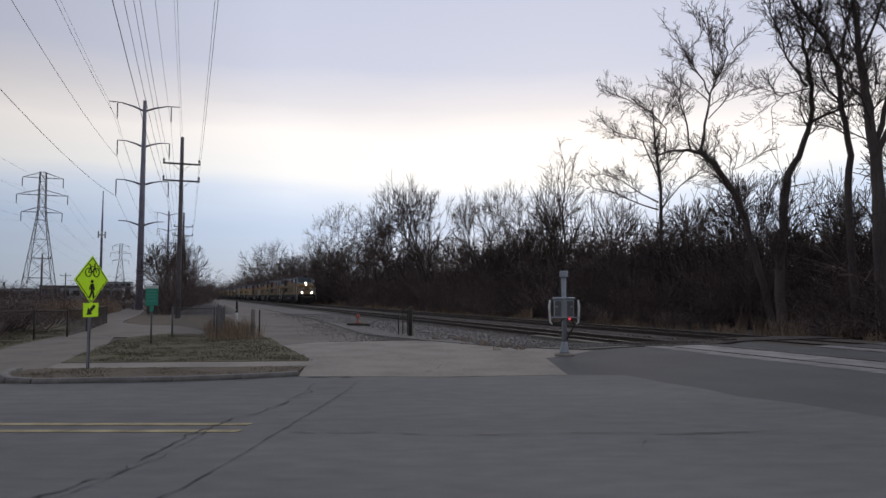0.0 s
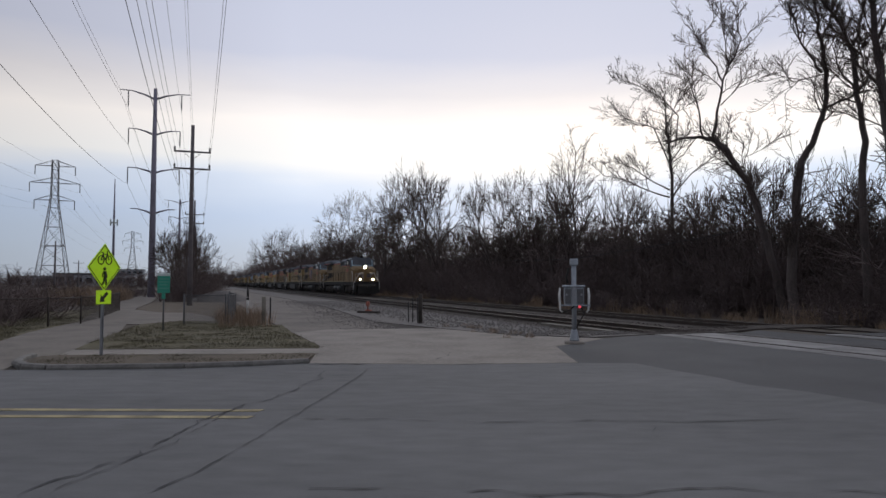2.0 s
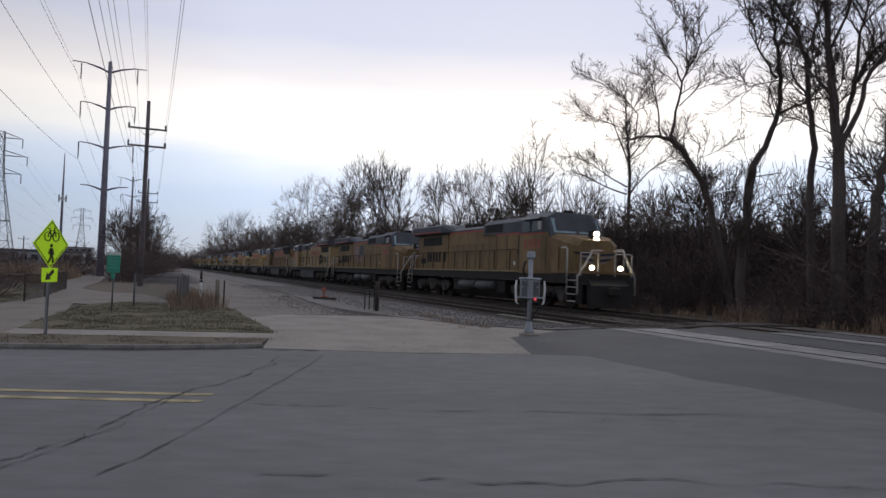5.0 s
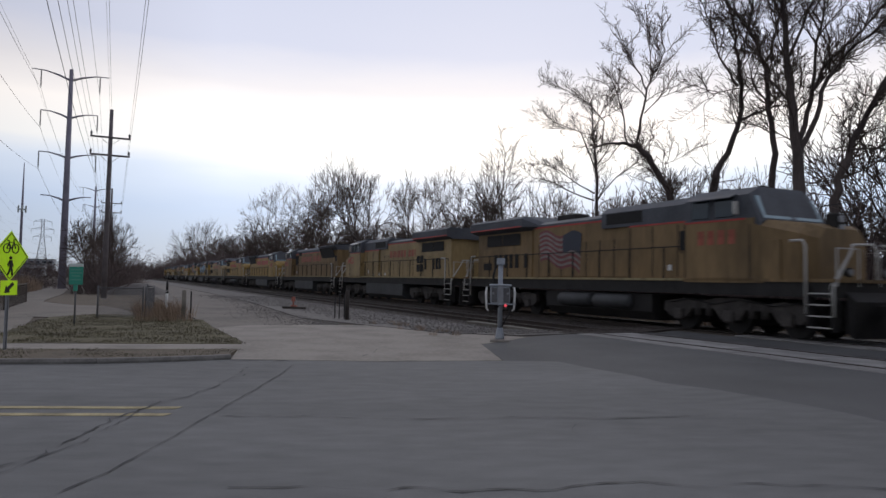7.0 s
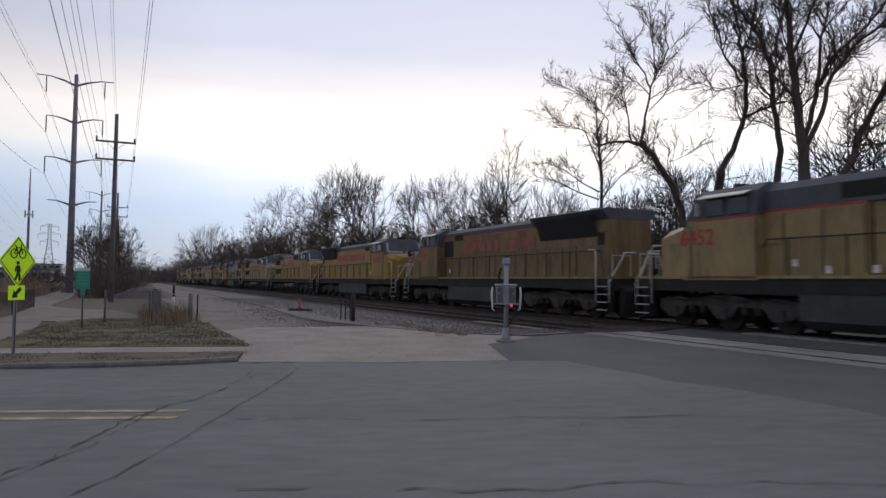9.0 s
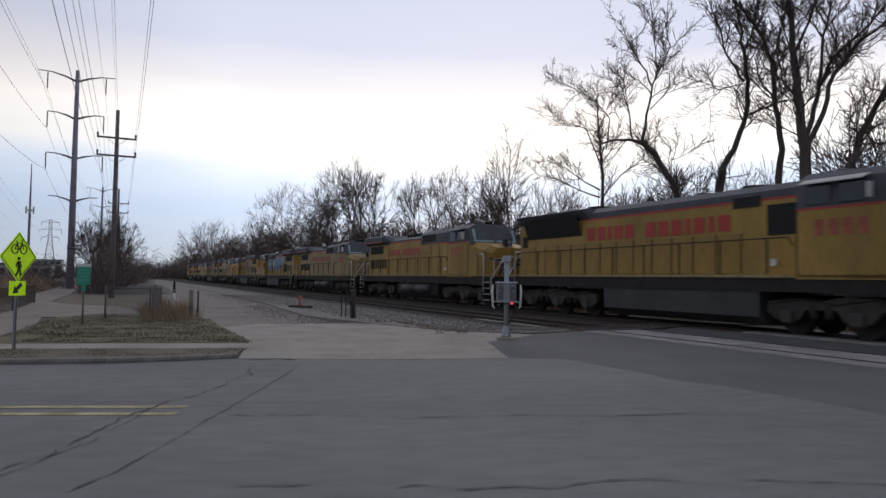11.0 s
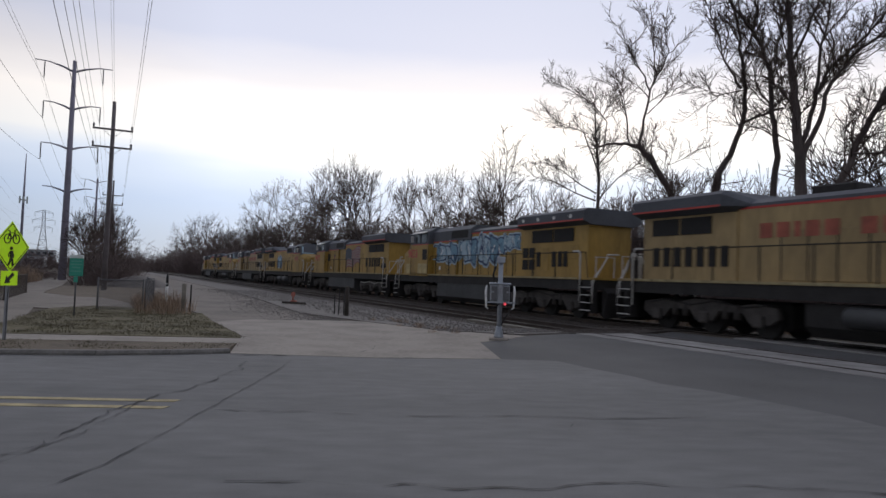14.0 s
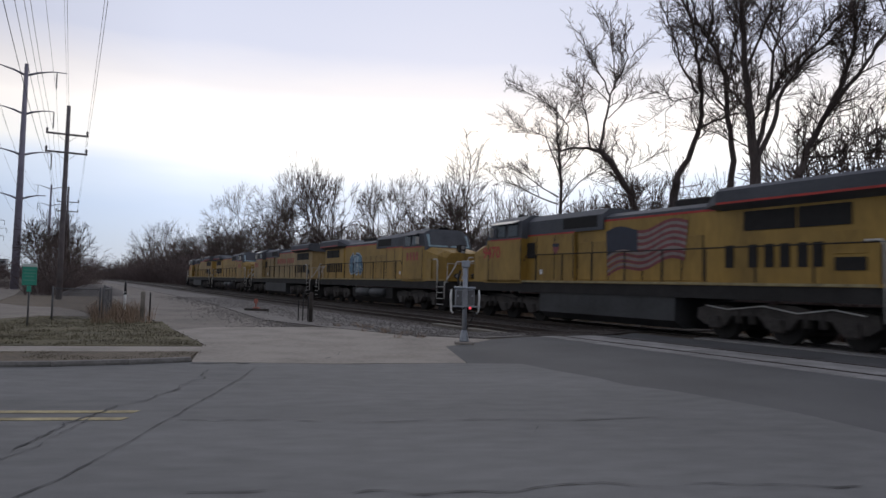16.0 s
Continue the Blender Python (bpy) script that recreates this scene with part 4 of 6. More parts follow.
            for i in range(7):
                piece("hood_door", "hood_door_ge", lambda bm: box(bm, (-0.4, -0.012, -0.72), (0.4, 0.012, 0.72), bevel=0.01), paint, loco, at=(-9.5 - i * 0.86, side * 1.055, 2.45))
            piece("roof_stripe", "roof_stripe%d" % old, lambda bm: box(bm, (end + 0.05, -0.004, 3.88), (-10.6, 0.004, 3.95)), RED, loco, at=(0, side * 1.056, 0))
            piece("roof_stripe", "roof_stripe_a", lambda bm: box(bm, (-8.98, -0.004, 3.55), (-5.92, 0.004, 3.61)), RED, loco, at=(0, side * 1.156, 0))
        piece("exhaust_outlet", "stack", lambda bm: box(bm, (-0.7, -0.4, 0), (0.7, 0.4, 0.3), bevel=0.05), GRIME, loco, "sooty exhaust outlet", at=(-14.0, 0, top - 0.02))
    piece("horn", "horn", lambda bm: [tube(bm, [(0, y, 0.12), (0.35, y, 0.12)], [0.03, 0.09], 7) for y in (-0.16, 0, 0.16)] + [box(bm, (-0.05, -0.25, 0), (0.05, 0.25, 0.1))], GRIME, loco, "black air horn cluster", at=(-4.6, 0.3, 4.48))
    piece("antenna_dome", "antenna_dome", lambda bm: tube(bm, [(0, 0, 0), (0, 0, 0.1), (0, 0, 0.16)], [0.28, 0.26, 0.1], 10), WHITE_PAINT if flip else ROOF_GREY, loco, at=(-5.3, -0.3, 4.48))
    # handrails along the walkways
    for side in (-1, 1):
        piece("handrail", "handrail", lambda bm: tube(bm, [(-21.2, 0, 1.56), (-21.0, 0, 2.7), (-6.2, 0, 2.74), (-6.05, 0, 2.5)], 0.022, 5), GRIME, loco, at=(0, side * 1.44, 0))
        for i in range(9):
            piece("stanchion", "stanchion", lambda bm: tube(bm, [(0, 0, 1.5), (0, 0, 2.74)], 0.03, 5), GRIME, loco, at=(-6.9 - i * 1.72, side * 1.44, 0))
        piece("sill_stripe", "sill_stripe", lambda bm: box(bm, (-20.6, -0.004, 1.61), (-6.0, 0.004, 1.68)), YELLOW_LINE, loco, at=(0, side * 1.505, 0))
    # painted matter on the flank that the street sees, and its like on the other
    for side in (-1, 1):
        face = side * (1.10 if emd else 1.072)
        if letters:
            lettering(loco, *((-15.8, -8.5) if emd else (-16.45, -11.0) if number else (-15.8, -9.3) if not flip else (-15.4, -10.0)), *((3.06, 3.58) if emd else (2.98, 3.42)), face, RED if paint is YELLOW else RED_FADED)
        if number:
            digits(loco, number, -4.75 if not flip else -3.6, 2.68, side * 1.508, 0.72, RED, side > 0)
        else:
            for k in range(4):
                piece("number_bar", "number_bar", lambda bm: box(bm, (-0.13, -0.003, -0.22), (0.13, 0.003, 0.22)), RED_FADED, loco, "faded red painted figure", at=(-5.2 + 0.4 * k + (1.0 if flip else 0), side * 1.506, 2.95))
    if number == "9833":
        for k in range(4):
            piece("marker_plate", "wing_plate", lambda bm: box(bm, (-0.07, -0.006, -0.07), (0.07, 0.006, 0.07)), WHITE_PAINT, loco, at=(-16.4 - 1.2 * k, seen * 1.505, 4.2))
    if number == "9470":
        crest = piece("emblem", "emblem", lambda bm: prism(bm, [(-0.2, 0.16), (0.0, 0.2), (0.2, 0.16), (0.19, -0.05), (0.0, -0.24), (-0.19, -0.05)], -0.004, 0.004), FLAG_RED, loco, "small dull red and blue shield", at=(-7.85, seen * 1.16, 3.0))
        piece("emblem_band", "emblem_band", lambda bm: box(bm, (-0.2, -0.003, 0.05), (0.2, 0.003, 0.18)), BLUE, crest, at=(0, seen * 0.006, 0))
    if banner:
        flag(loco, *((-15.05, 3.1) if paint is YELLOW_DIRTY else (-14.5, 3.8)), 3.5, 1.3, seen * 1.078, 1 if banner == "low" else -1)
    for k, (x0, x1, z0, z1, count, y) in enumerate(spray):
        spray_piece(loco, x0, x1, z0, z1, seen * y, seen, count, 3 + k + int(-x0))
    return loco


CONSIST = [
    (locomotive("ge", "grimy yellow leading locomotive with lit headlamps", "", lit=True, paint=YELLOW_DIRTY, tank="air", wings=True, letters=False), False),
    (locomotive("ge", "dirty yellow locomotive with a flag on its hood", "", paint=YELLOW_DIRTY, banner="high", letters=False, tank="air"), False),
    (locomotive("ge", "sun-faded yellow locomotive with white marker squares", "6452", paint=YELLOW_FADED, flip=True), True),
    (locomotive("emd", "dirty yellow locomotive with black radiator grilles", "", paint=YELLOW_DIRTY, flip=True), True),
    (locomotive("emd", "bright yellow locomotive with large black grilles", ""), False),
    (locomotive("ge", "clean yellow locomotive with blue nose wings", "9737", tank="air", wings=True), False),
    (locomotive("ge", "worn yellow locomotive with faded red lettering", "", paint=YELLOW_FADED, tank="air"), False),
    (locomotive("ge", "yellow locomotive with a large blue graffiti piece", "9833", letters=False, flip=True, spray=((-9.0, -6.1, 2.3, 3.6, 4, 1.155), (-13.4, -9.1, 2.3, 3.75, 6, 1.072), (-15.5, -13.5, 2.8, 3.75, 4, 1.072))), True),
    (locomotive("ge", "clean yellow locomotive with a waving flag", "9470", letters=False, banner="high", flip=True), True),
    (locomotive("ge", "yellow locomotive with dark scribbled graffiti", "", letters=False, paint=YELLOW, tank="air", spray=((-15.4, -13.2, 2.1, 3.4, 4, 1.07),)), False),
    (locomotive("ge", "pale yellow locomotive with faint lettering", "", paint=YELLOW_FADED, flip=True), True),
    (locomotive("ge", "yellow locomotive with a grey roof and red stripe", "", letters=False, tank="air"), False),
    (locomotive("ge", "yellow last locomotive of the train", "", letters=False, flip=True), True),
]


# ---- bare winter trees ----
class Wood:
    """Gathers tapered limbs as plain vertex and face lists."""

    def __init__(self):
        self.verts, self.faces = [], []

    def limb(self, pts, radii, sides):
        base, side = len(self.verts), None
        last = len(pts) - 1
        for i, p in enumerate(pts):
            way = (pts[min(i + 1, last)] - pts[max(i - 1, 0)]).normalized()
            if side is None:
                side = way.orthogonal().normalized()
            side = side - way * side.dot(way)
            side = side.normalized() if side.length > 1e-4 else way.orthogonal().normalized()
            up = way.cross(side)
            for k in range(sides):
                a = 2 * math.pi * k / sides
                self.verts.append(p + radii[i] * (math.cos(a) * side + math.sin(a) * up))
        for i in range(last):
            for k in range(sides):
                j = (k + 1) % sides
                a, b = base + i * sides, base + (i + 1) * sides
                self.faces.append((a + k, a + j, b + j, b + k))

    def mesh(self, name, mat):
        me = bpy.data.meshes.new(name)
        me.from_pydata(self.verts, [], self.faces)
        me.materials.append(mat)
        me.polygons.foreach_set("use_smooth", [True] * len(me.polygons))
        return me


def bent(rnd, start, way, length, steps, gnarl, lift):
    pts, d = [start.copy()], way.normalized()
    for _ in range(steps):
        d = (d + Vector((rnd.gauss(0, gnarl), rnd.gauss(0, gnarl), rnd.gauss(0, gnarl) + lift))).normalized()
        pts.append(pts[-1] + d * (length / steps))
    return pts


def sprout(rnd, thick, fine, pts, r0, r1, level, reach, dense, depth=3, first=0.3, stout=1.0):
    """Draws one limb and grows its side branches, which fork finer towards the tip."""
    n = len(pts) - 1
    radii = [r0 + (r1 - r0) * (i / n) ** 0.8 for i in range(n + 1)]
    if r0 > 0.05:
        thick.limb(pts, radii, 7 if r0 > 0.12 else 5)
    else:
        fine.limb(pts, radii, 3)
    if level >= depth:
        return
    length = sum((b - a).length for a, b in zip(pts, pts[1:]))
    gap = (0.40, 0.20, 0.19)[min(level, 2)] / dense
    start = first if level == 0 else 0.15
    count = max(2, int(length * (1 - start) / gap))
    for k in range(count):
        u = min(0.995, start + (1 - start) * (k + rnd.random()) / count)
        i = min(n - 1, int(u * n))
        at = pts[i].lerp(pts[i + 1], u * n - i)
        way = (pts[i + 1] - pts[i]).normalized()
        off = way.orthogonal().normalized()
        off.rotate(Matrix.Rotation(rnd.uniform(0, 2 * math.pi), 3, way))
        spread = rnd.uniform(0.45, 1.05)
        d = way * math.cos(spread) + off * math.sin(spread) + Vector((0, 0, 0.2))
        long_ = reach * (0.70, 0.46, 0.50)[min(level, 2)] * rnd.uniform(0.4, 1.15) * (1.2 - 0.55 * u)
        thin = stout * (0.034, 0.018, 0.012)[min(level, 2)] * min(1.2, 0.5 + 0.35 * long_)
        thin = min(thin, radii[i] * 0.75)
        tip = stout * (0.012, 0.009, 0.007)[min(level, 2)]
        steps = (6, 3, 1)[min(level, 2)]
        sprout(rnd, thick, fine, bent(rnd, at, d, long_, steps, (0.17, 0.2, 0.1)[min(level, 2)], 0.05), max(thin, tip), tip, level + 1, long_, dense, depth, stout=stout)


def finish_tree(thick, fine, label, m, name="tree", category="bare tree", group="bare trees behind the tracks"):
    tree = thing(name, label, category, m, group=group)
    for part_name, wood, mat in (("trunk", thick, BARK), ("crown", fine, TWIG)):
        if wood.faces:
            ob = new(part_name, wood.mesh(part_name, mat))
            ob.parent = tree
    return tree


def drawn_tree(label, place, heading, limbs, seed, reach=2.6, dense=1.0):
    """A tree from its main limbs: each (thickness at foot, thickness at tip, (side, up) stations)."""
    rnd = random.Random(seed)
    thick, fine = Wood(), Wood()
    turn = Matrix.Rotation(-radians(heading), 3, "Z")
    for r0, r1, stations in limbs:
        fine_pts = []
        bow = rnd.uniform(-0.5, 0.5)
        total = len(stations) - 1
        for i, ((x0, z0), (x1, z1)) in enumerate(zip(stations, stations[1:])):
            for k in range(3):
                u = k / 3
                fine_pts.append((x0 + (x1 - x0) * u, z0 + (z1 - z0) * u, (i + u) / total))
        fine_pts.append((*stations[-1], 1.0))
        pts = []
        for x, z, u in fine_pts:
            jitter = 0.0 if u == 0 else 0.035
            pts.append(Vector((x + rnd.gauss(0, jitter), bow * u + rnd.gauss(0, jitter), z)))
        sprout(rnd, thick, fine, pts, r0 * 0.64, r1 * 0.7, 0, reach, dense)
    return finish_tree(thick, fine, label, Matrix.Translation((*place, -0.15)) @ turn.to_4x4())


def wild_tree(tall, seed, lean=0.0, spread=1.0, levels=6):
    """A wild tree on the ground at the origin: long arching limbs that fork into an open, rounded crown."""
    rnd = random.Random(seed)
    thick, fine = Wood(), Wood()

    def grow(at, way, length, radius, level):
        steps = 4 if level < 3 else 3 if level < 4 else 2 if level < 6 else 1
        pts = bent(rnd, at, way, length, steps, 0.14, 0.015)
        tip = max(radius * 0.74, 0.016)
        radii = [radius + (tip - radius) * i / steps for i in range(steps + 1)]
        (thick if radius > 0.05 else fine).limb(pts, radii, 6 if radius > 0.1 else 4 if radius > 0.05 else 3)
        end = pts[-1]
        out_ = (end.x ** 2 + end.y ** 2) / (0.42 * tall * spread) ** 2 + ((end.z - 0.5 * tall) / (0.5 * tall)) ** 2
        if level >= levels or (level > 2 and out_ > 1.0):
            return
        ahead = (pts[-1] - pts[-2]).normalized()
        off = ahead.orthogonal().normalized()
        off.rotate(Matrix.Rotation(rnd.uniform(0, 6.28), 3, ahead))
        count = 4 if level == 0 else 2 if rnd.random() < 0.62 else 3
        for k in range(count):
            off.rotate(Matrix.Rotation(2 * math.pi / count + rnd.uniform(-0.3, 0.3), 3, ahead))
            a = rnd.uniform(0.25, 0.6) * spread * (1.35 if level == 0 else 1.0)
            grow(end, ahead * math.cos(a) + off * math.sin(a) + Vector((0, 0, 0.05)), length * rnd.uniform(0.68, 0.95), max(0.016, tip * rnd.uniform(0.66, 0.92)), level + 1)
        # fine shoots along the outer limbs
        for k in range(0 if level < 2 else 2 if level < 5 else 1):
            at_ = pts[0].lerp(pts[-1], rnd.uniform(0.25, 0.95))
            side = ahead.orthogonal().normalized()
            side.rotate(Matrix.Rotation(rnd.uniform(0, 6.28), 3, ahead))
            a = rnd.uniform(0.5, 1.0)
            fine.limb(bent(rnd, at_, ahead * math.cos(a) + side * math.sin(a) + Vector((0, 0, 0.25)), tall * rnd.uniform(0.03, 0.075), 2, 0.2, 0.04), [0.017, 0.015, 0.010], 3)

    grow(Vector((0, 0, -0.3)), Vector((lean, rnd.uniform(-0.1, 0.1), 1)), tall * 0.19, tall * 0.021, 0)
    return thick, fine


KTREE = [
    (0.30, 0.20, ((0, 0.0), (-0.6, 3.1), (-1.2, 5.6), (-1.8, 7.1), (-2.5, 8.3), (-3.1, 8.9))),
    (0.17, 0.06, ((-3.1, 8.9), (-3.7, 9.1), (-4.6, 9.1), (-5.3, 8.9))),
    (0.13, 0.02, ((-3.1, 8.8), (-2.8, 10.3), (-2.6, 11.8), (-2.2, 12.5), (-1.7, 13.7), (-1.9, 14.9))),
    (0.08, 0.02, ((-2.6, 11.8), (-3.1, 12.9), (-3.6, 13.8), (-4.2, 15.4))),
    (0.07, 0.02, ((-2.3, 12.5), (-2.5, 14.3), (-2.6, 16.2))),
    (0.09, 0.02, ((-3.5, 9.0), (-3.7, 10.4), (-4.0, 11.7), (-4.5, 12.8))),
    (0.06, 0.02, ((-2.7, 10.6), (-2.0, 11.2), (-1.5, 11.9))),
    (0.05, 0.015, ((-1.9, 7.3), (-1.5, 8.2), (-1.4, 8.9))),
]
MTREE = [
    (0.26, 0.06, ((0, 0), (0, 4.4), (-0.1, 7.1), (-0.1, 9.9), (-0.2, 11.5), (-0.4, 12.7), (-0.4, 14.2))),
    (0.10, 0.02, ((-0.2, 8.1), (-1.3, 8.7), (-2.6, 9.7), (-4.0, 10.4))),
    (0.10, 0.02, ((-0.2, 7.6), (-1.6, 8.1), (-3.2, 9.0), (-4.6, 9.3))),
    (0.09, 0.02, ((-0.2, 9.9), (0.6, 11.1), (1.3, 12.3))),
    (0.09, 0.02, ((-0.2, 9.9), (-1.2, 12.4), (-2.4, 12.9), (-4.0, 13.5))),
    (0.06, 0.02, ((-0.3, 12.3), (0.2, 13.7), (0.6, 14.7))),
    (0.09, 0.02, ((0.2, 11.0), (0.4, 13.1), (-0.6, 14.4), (-2.3, 15.4), (-4.1, 16.2))),
    (0.08, 0.02, ((0, 7.6), (1.2, 9.2), (2.6, 10.2), (3.2, 11.0))),
]
LTREE = [
    (0.36, 0.27, ((0, 0), (0, 2.7), (0.2, 4.8), (0.4, 7.1))),
    (0.27, 0.05, ((0.4, 6.9), (0.5, 7.3), (1.1, 8.4), (1.5, 9.6), (1.5, 11.2), (1.4, 12.6), (1.2, 14.0), (0.9, 15.7), (0.6, 17.1))),
    (0.12, 0.06, ((1.5, 9.6), (2.3, 9.9), (3.1, 10.2))),
    (0.11, 0.03, ((1.4, 11.2), (0.9, 12.1), (0.5, 13.0), (0.2, 14.4), (-0.3, 15.8))),
    (0.10, 0.03, ((1.4, 12.6), (1.8, 13.7), (2.0, 15.0), (2.0, 16.7))),
    (0.07, 0.02, ((1.5, 11.1), (0.5, 11.0), (-0.1, 10.5))),
]
PTREE = [
    (0.28, 0.05, ((0.1, 0), (0, 5.9), (0.1, 7.7), (-0.1, 9.8), (-0.2, 11.6), (-0.5, 12.7), (-1.2, 13.9), (-1.9, 15.0), (-2.3, 16.4))),
    (0.12, 0.03, ((-0.2, 11.9), (0.2, 12.9), (0.4, 14.2), (0.5, 15.7))),
    (0.09, 0.02, ((-0.1, 9.8), (-0.7, 11.1), (-1.0, 12.2))),
]
QTREE = [
    (0.46, 0.07, ((0, 0), (0, 5.8), (0, 7.3), (-0.2, 9.2), (-0.4, 10.9), (-0.5, 12.7), (-0.6, 14.6), (-0.7, 16.4))),
    (0.20, 0.03, ((-0.1, 7.5), (0.2, 8.5), (0.5, 9.9), (1.1, 11.0), (2.0, 11.9), (2.8, 12.7), (3.4, 13.8))),
    (0.20, 0.03, ((0, 7.0), (0.6, 8.7), (1.1, 10.3), (1.8, 11.2), (2.8, 12.0), (3.6, 12.3))),
    (0.10, 0.03, ((-0.2, 9.2), (-0.8, 10.2), (-1.0, 11.5))),
    (0.12, 0.03, ((-0.4, 11.2), (0.2, 12.6), (0.6, 14.0), (0.9, 15.4))),
    (0.12, 0.03, ((0.5, 9.9), (0.7, 11.8), (1.0, 13.4), (1.1, 14.9))),
]
RTREE = [
    (0.34, 0.05, ((-0.2, 0), (0, 4.9), (0.2, 6.2), (0.6, 7.4), (1.2, 8.8), (2.0, 10.4), (2.5, 12.2), (2.4, 13.6), (2.6, 14.9))),
    (0.18, 0.04, ((1.6, 9.5), (2.3, 10.3), (3.0, 11.4), (3.6, 12.5), (4.2, 13.5))),
    (0.08, 0.02, ((0.6, 7.4), (1.5, 7.4), (2.5, 8.0), (3.7, 8.7))),
    (0.09, 0.02, ((1.8, 9.9), (2.2, 11.3), (1.8, 12.7))),
    (0.08, 0.02, ((0.2, 6.2), (1.2, 6.6), (2.4, 7.4), (3.8, 7.6))),
]
drawn_tree("bare tree with a trunk bent sharply over", (15.67, 32.5), 25.7, KTREE, 21, 3.1, 1.65)
drawn_tree("bare tree with wide low branches", (14.85, 46.2), 17.8, MTREE, 22, 3.2, 1.65)
drawn_tree("tall bare tree with a kinked pale trunk", (15.2, 30.95), 26.1, LTREE, 23, 3.4, 1.6)
drawn_tree("tall slender bare tree in a clump", (17.1, 28.7), 30.8, PTREE, 24, 3.4, 1.75)
drawn_tree("tall thick bare tree with steep forks", (16.9, 26.4), 32.5, QTREE, 25, 3.4, 1.75)
drawn_tree("tall bare tree that leans outwards", (18.1, 26.0), 34.9, RTREE, 26, 3.4, 1.75)
drawn_tree("thin bare tree taller than its neighbours", tuple(sn(-45.7, 27).xy), 10, [
    (0.15, 0.02, ((0, 0), (0.1, 5), (-0.2, 8.5), (0.1, 11), (-0.3, 13.6))), (0.07, 0.02, ((-0.1, 7.8), (-0.8, 10.0), (-1.1, 12.4))), (0.06, 0.02, ((-0.1, 9.2), (0.6, 10.8), (0.8, 12.6)))], 27, 2.4, 1.0)

def crowns(seeds, levels, tall):
    """Wild tree meshes with their height and width, to be scaled to each place."""
    made = []
    for seed, lean, spread in seeds:
        wood_a, wood_b = wild_tree(tall, seed, lean, spread, levels)
        tops = sorted(v[2] for v in wood_b.verts)
        wide = sorted(math.hypot(v[0], v[1]) for v in wood_b.verts)
        made.append((tops[int(len(tops) * 0.985)], wide[int(len(wide) * 0.96)], wood_a.mesh("trunk", BARK), wood_b.mesh("crown", TWIG)))
    return made


TALL_CROWNS = crowns(((40, 0.1, 1.0), (41, -0.12, 1.15), (42, 0.0, 0.95), (43, 0.16, 1.05), (44, 0.05, 1.1)), 7, 14.0)
SMALL_CROWNS = crowns(((51, 0.1, 1.05), (52, -0.12, 1.15), (53, 0.05, 1.0), (54, 0.1, 1.1)), 6, 8.5)
FAR_CROWNS = crowns(((46, 0.1, 1.05), (47, -0.1, 1.15), (48, 0.0, 1.0)), 6, 14.0)


def shape_for(s, tall, i):
    return SMALL_CROWNS[i % 4] if tall < 10.8 else TALL_CROWNS[i % 5] if s > -135 else FAR_CROWNS[i % 3]


def plant(s, n, tall, wide, shape, turn, label, group):
    tree = thing("tree", label, "bare tree", Matrix.Translation((*sn(s, n).xy, 0)) @ Matrix.Rotation(turn, 4, "Z"), group=group)
    top, reach, trunk_mesh, crown_mesh = shape
    tree.scale = (wide / 2 / reach, wide / 2 / reach, tall / top)
    for part_name, me in (("trunk", trunk_mesh), ("crown", crown_mesh)):
        new(part_name, me).parent = tree


# the crowns that stand out: along the track, across it, height, width
CROWNS = [
    (-315.4, 29, 23.6, 15.1), (-230.8, 27, 19, 13), (-180.2, 28, 13.9, 10.3), (-161.6, 30, 14.7, 8), (-132.3, 28, 18.3, 8.8), (-103.5, 26.5, 17.6, 10.5), (-94.3, 30, 16.6, 6.5),
    (-75.5, 27, 14.3, 8.6), (-63.8, 27.5, 11.8, 4.3), (-61.1, 30, 12, 6.1), (-50.5, 27, 11.7, 6.3), (-52.2, 31, 10.4, 3.9), (-42.8, 28, 8.9, 3.7), (-37.7, 27, 6.9, 3.3),
    (-33.9, 29, 7.7, 3.1), (-40.2, 33, 7.3, 3.2), (-29.5, 30, 8.3, 5.3), (-28.6, 33, 7.6, 3.5), (-37.9, 36, 8.5, 4), (-24.3, 30, 6.9, 4.1), (-25.6, 34, 7.6, 4.4),
    (-20, 32, 9.4, 7.5), (-16, 30.5, 9, 7), (-22, 36, 10.4, 8), (-12, 34, 10, 8), (-27.5, 38, 9.6, 8),
]
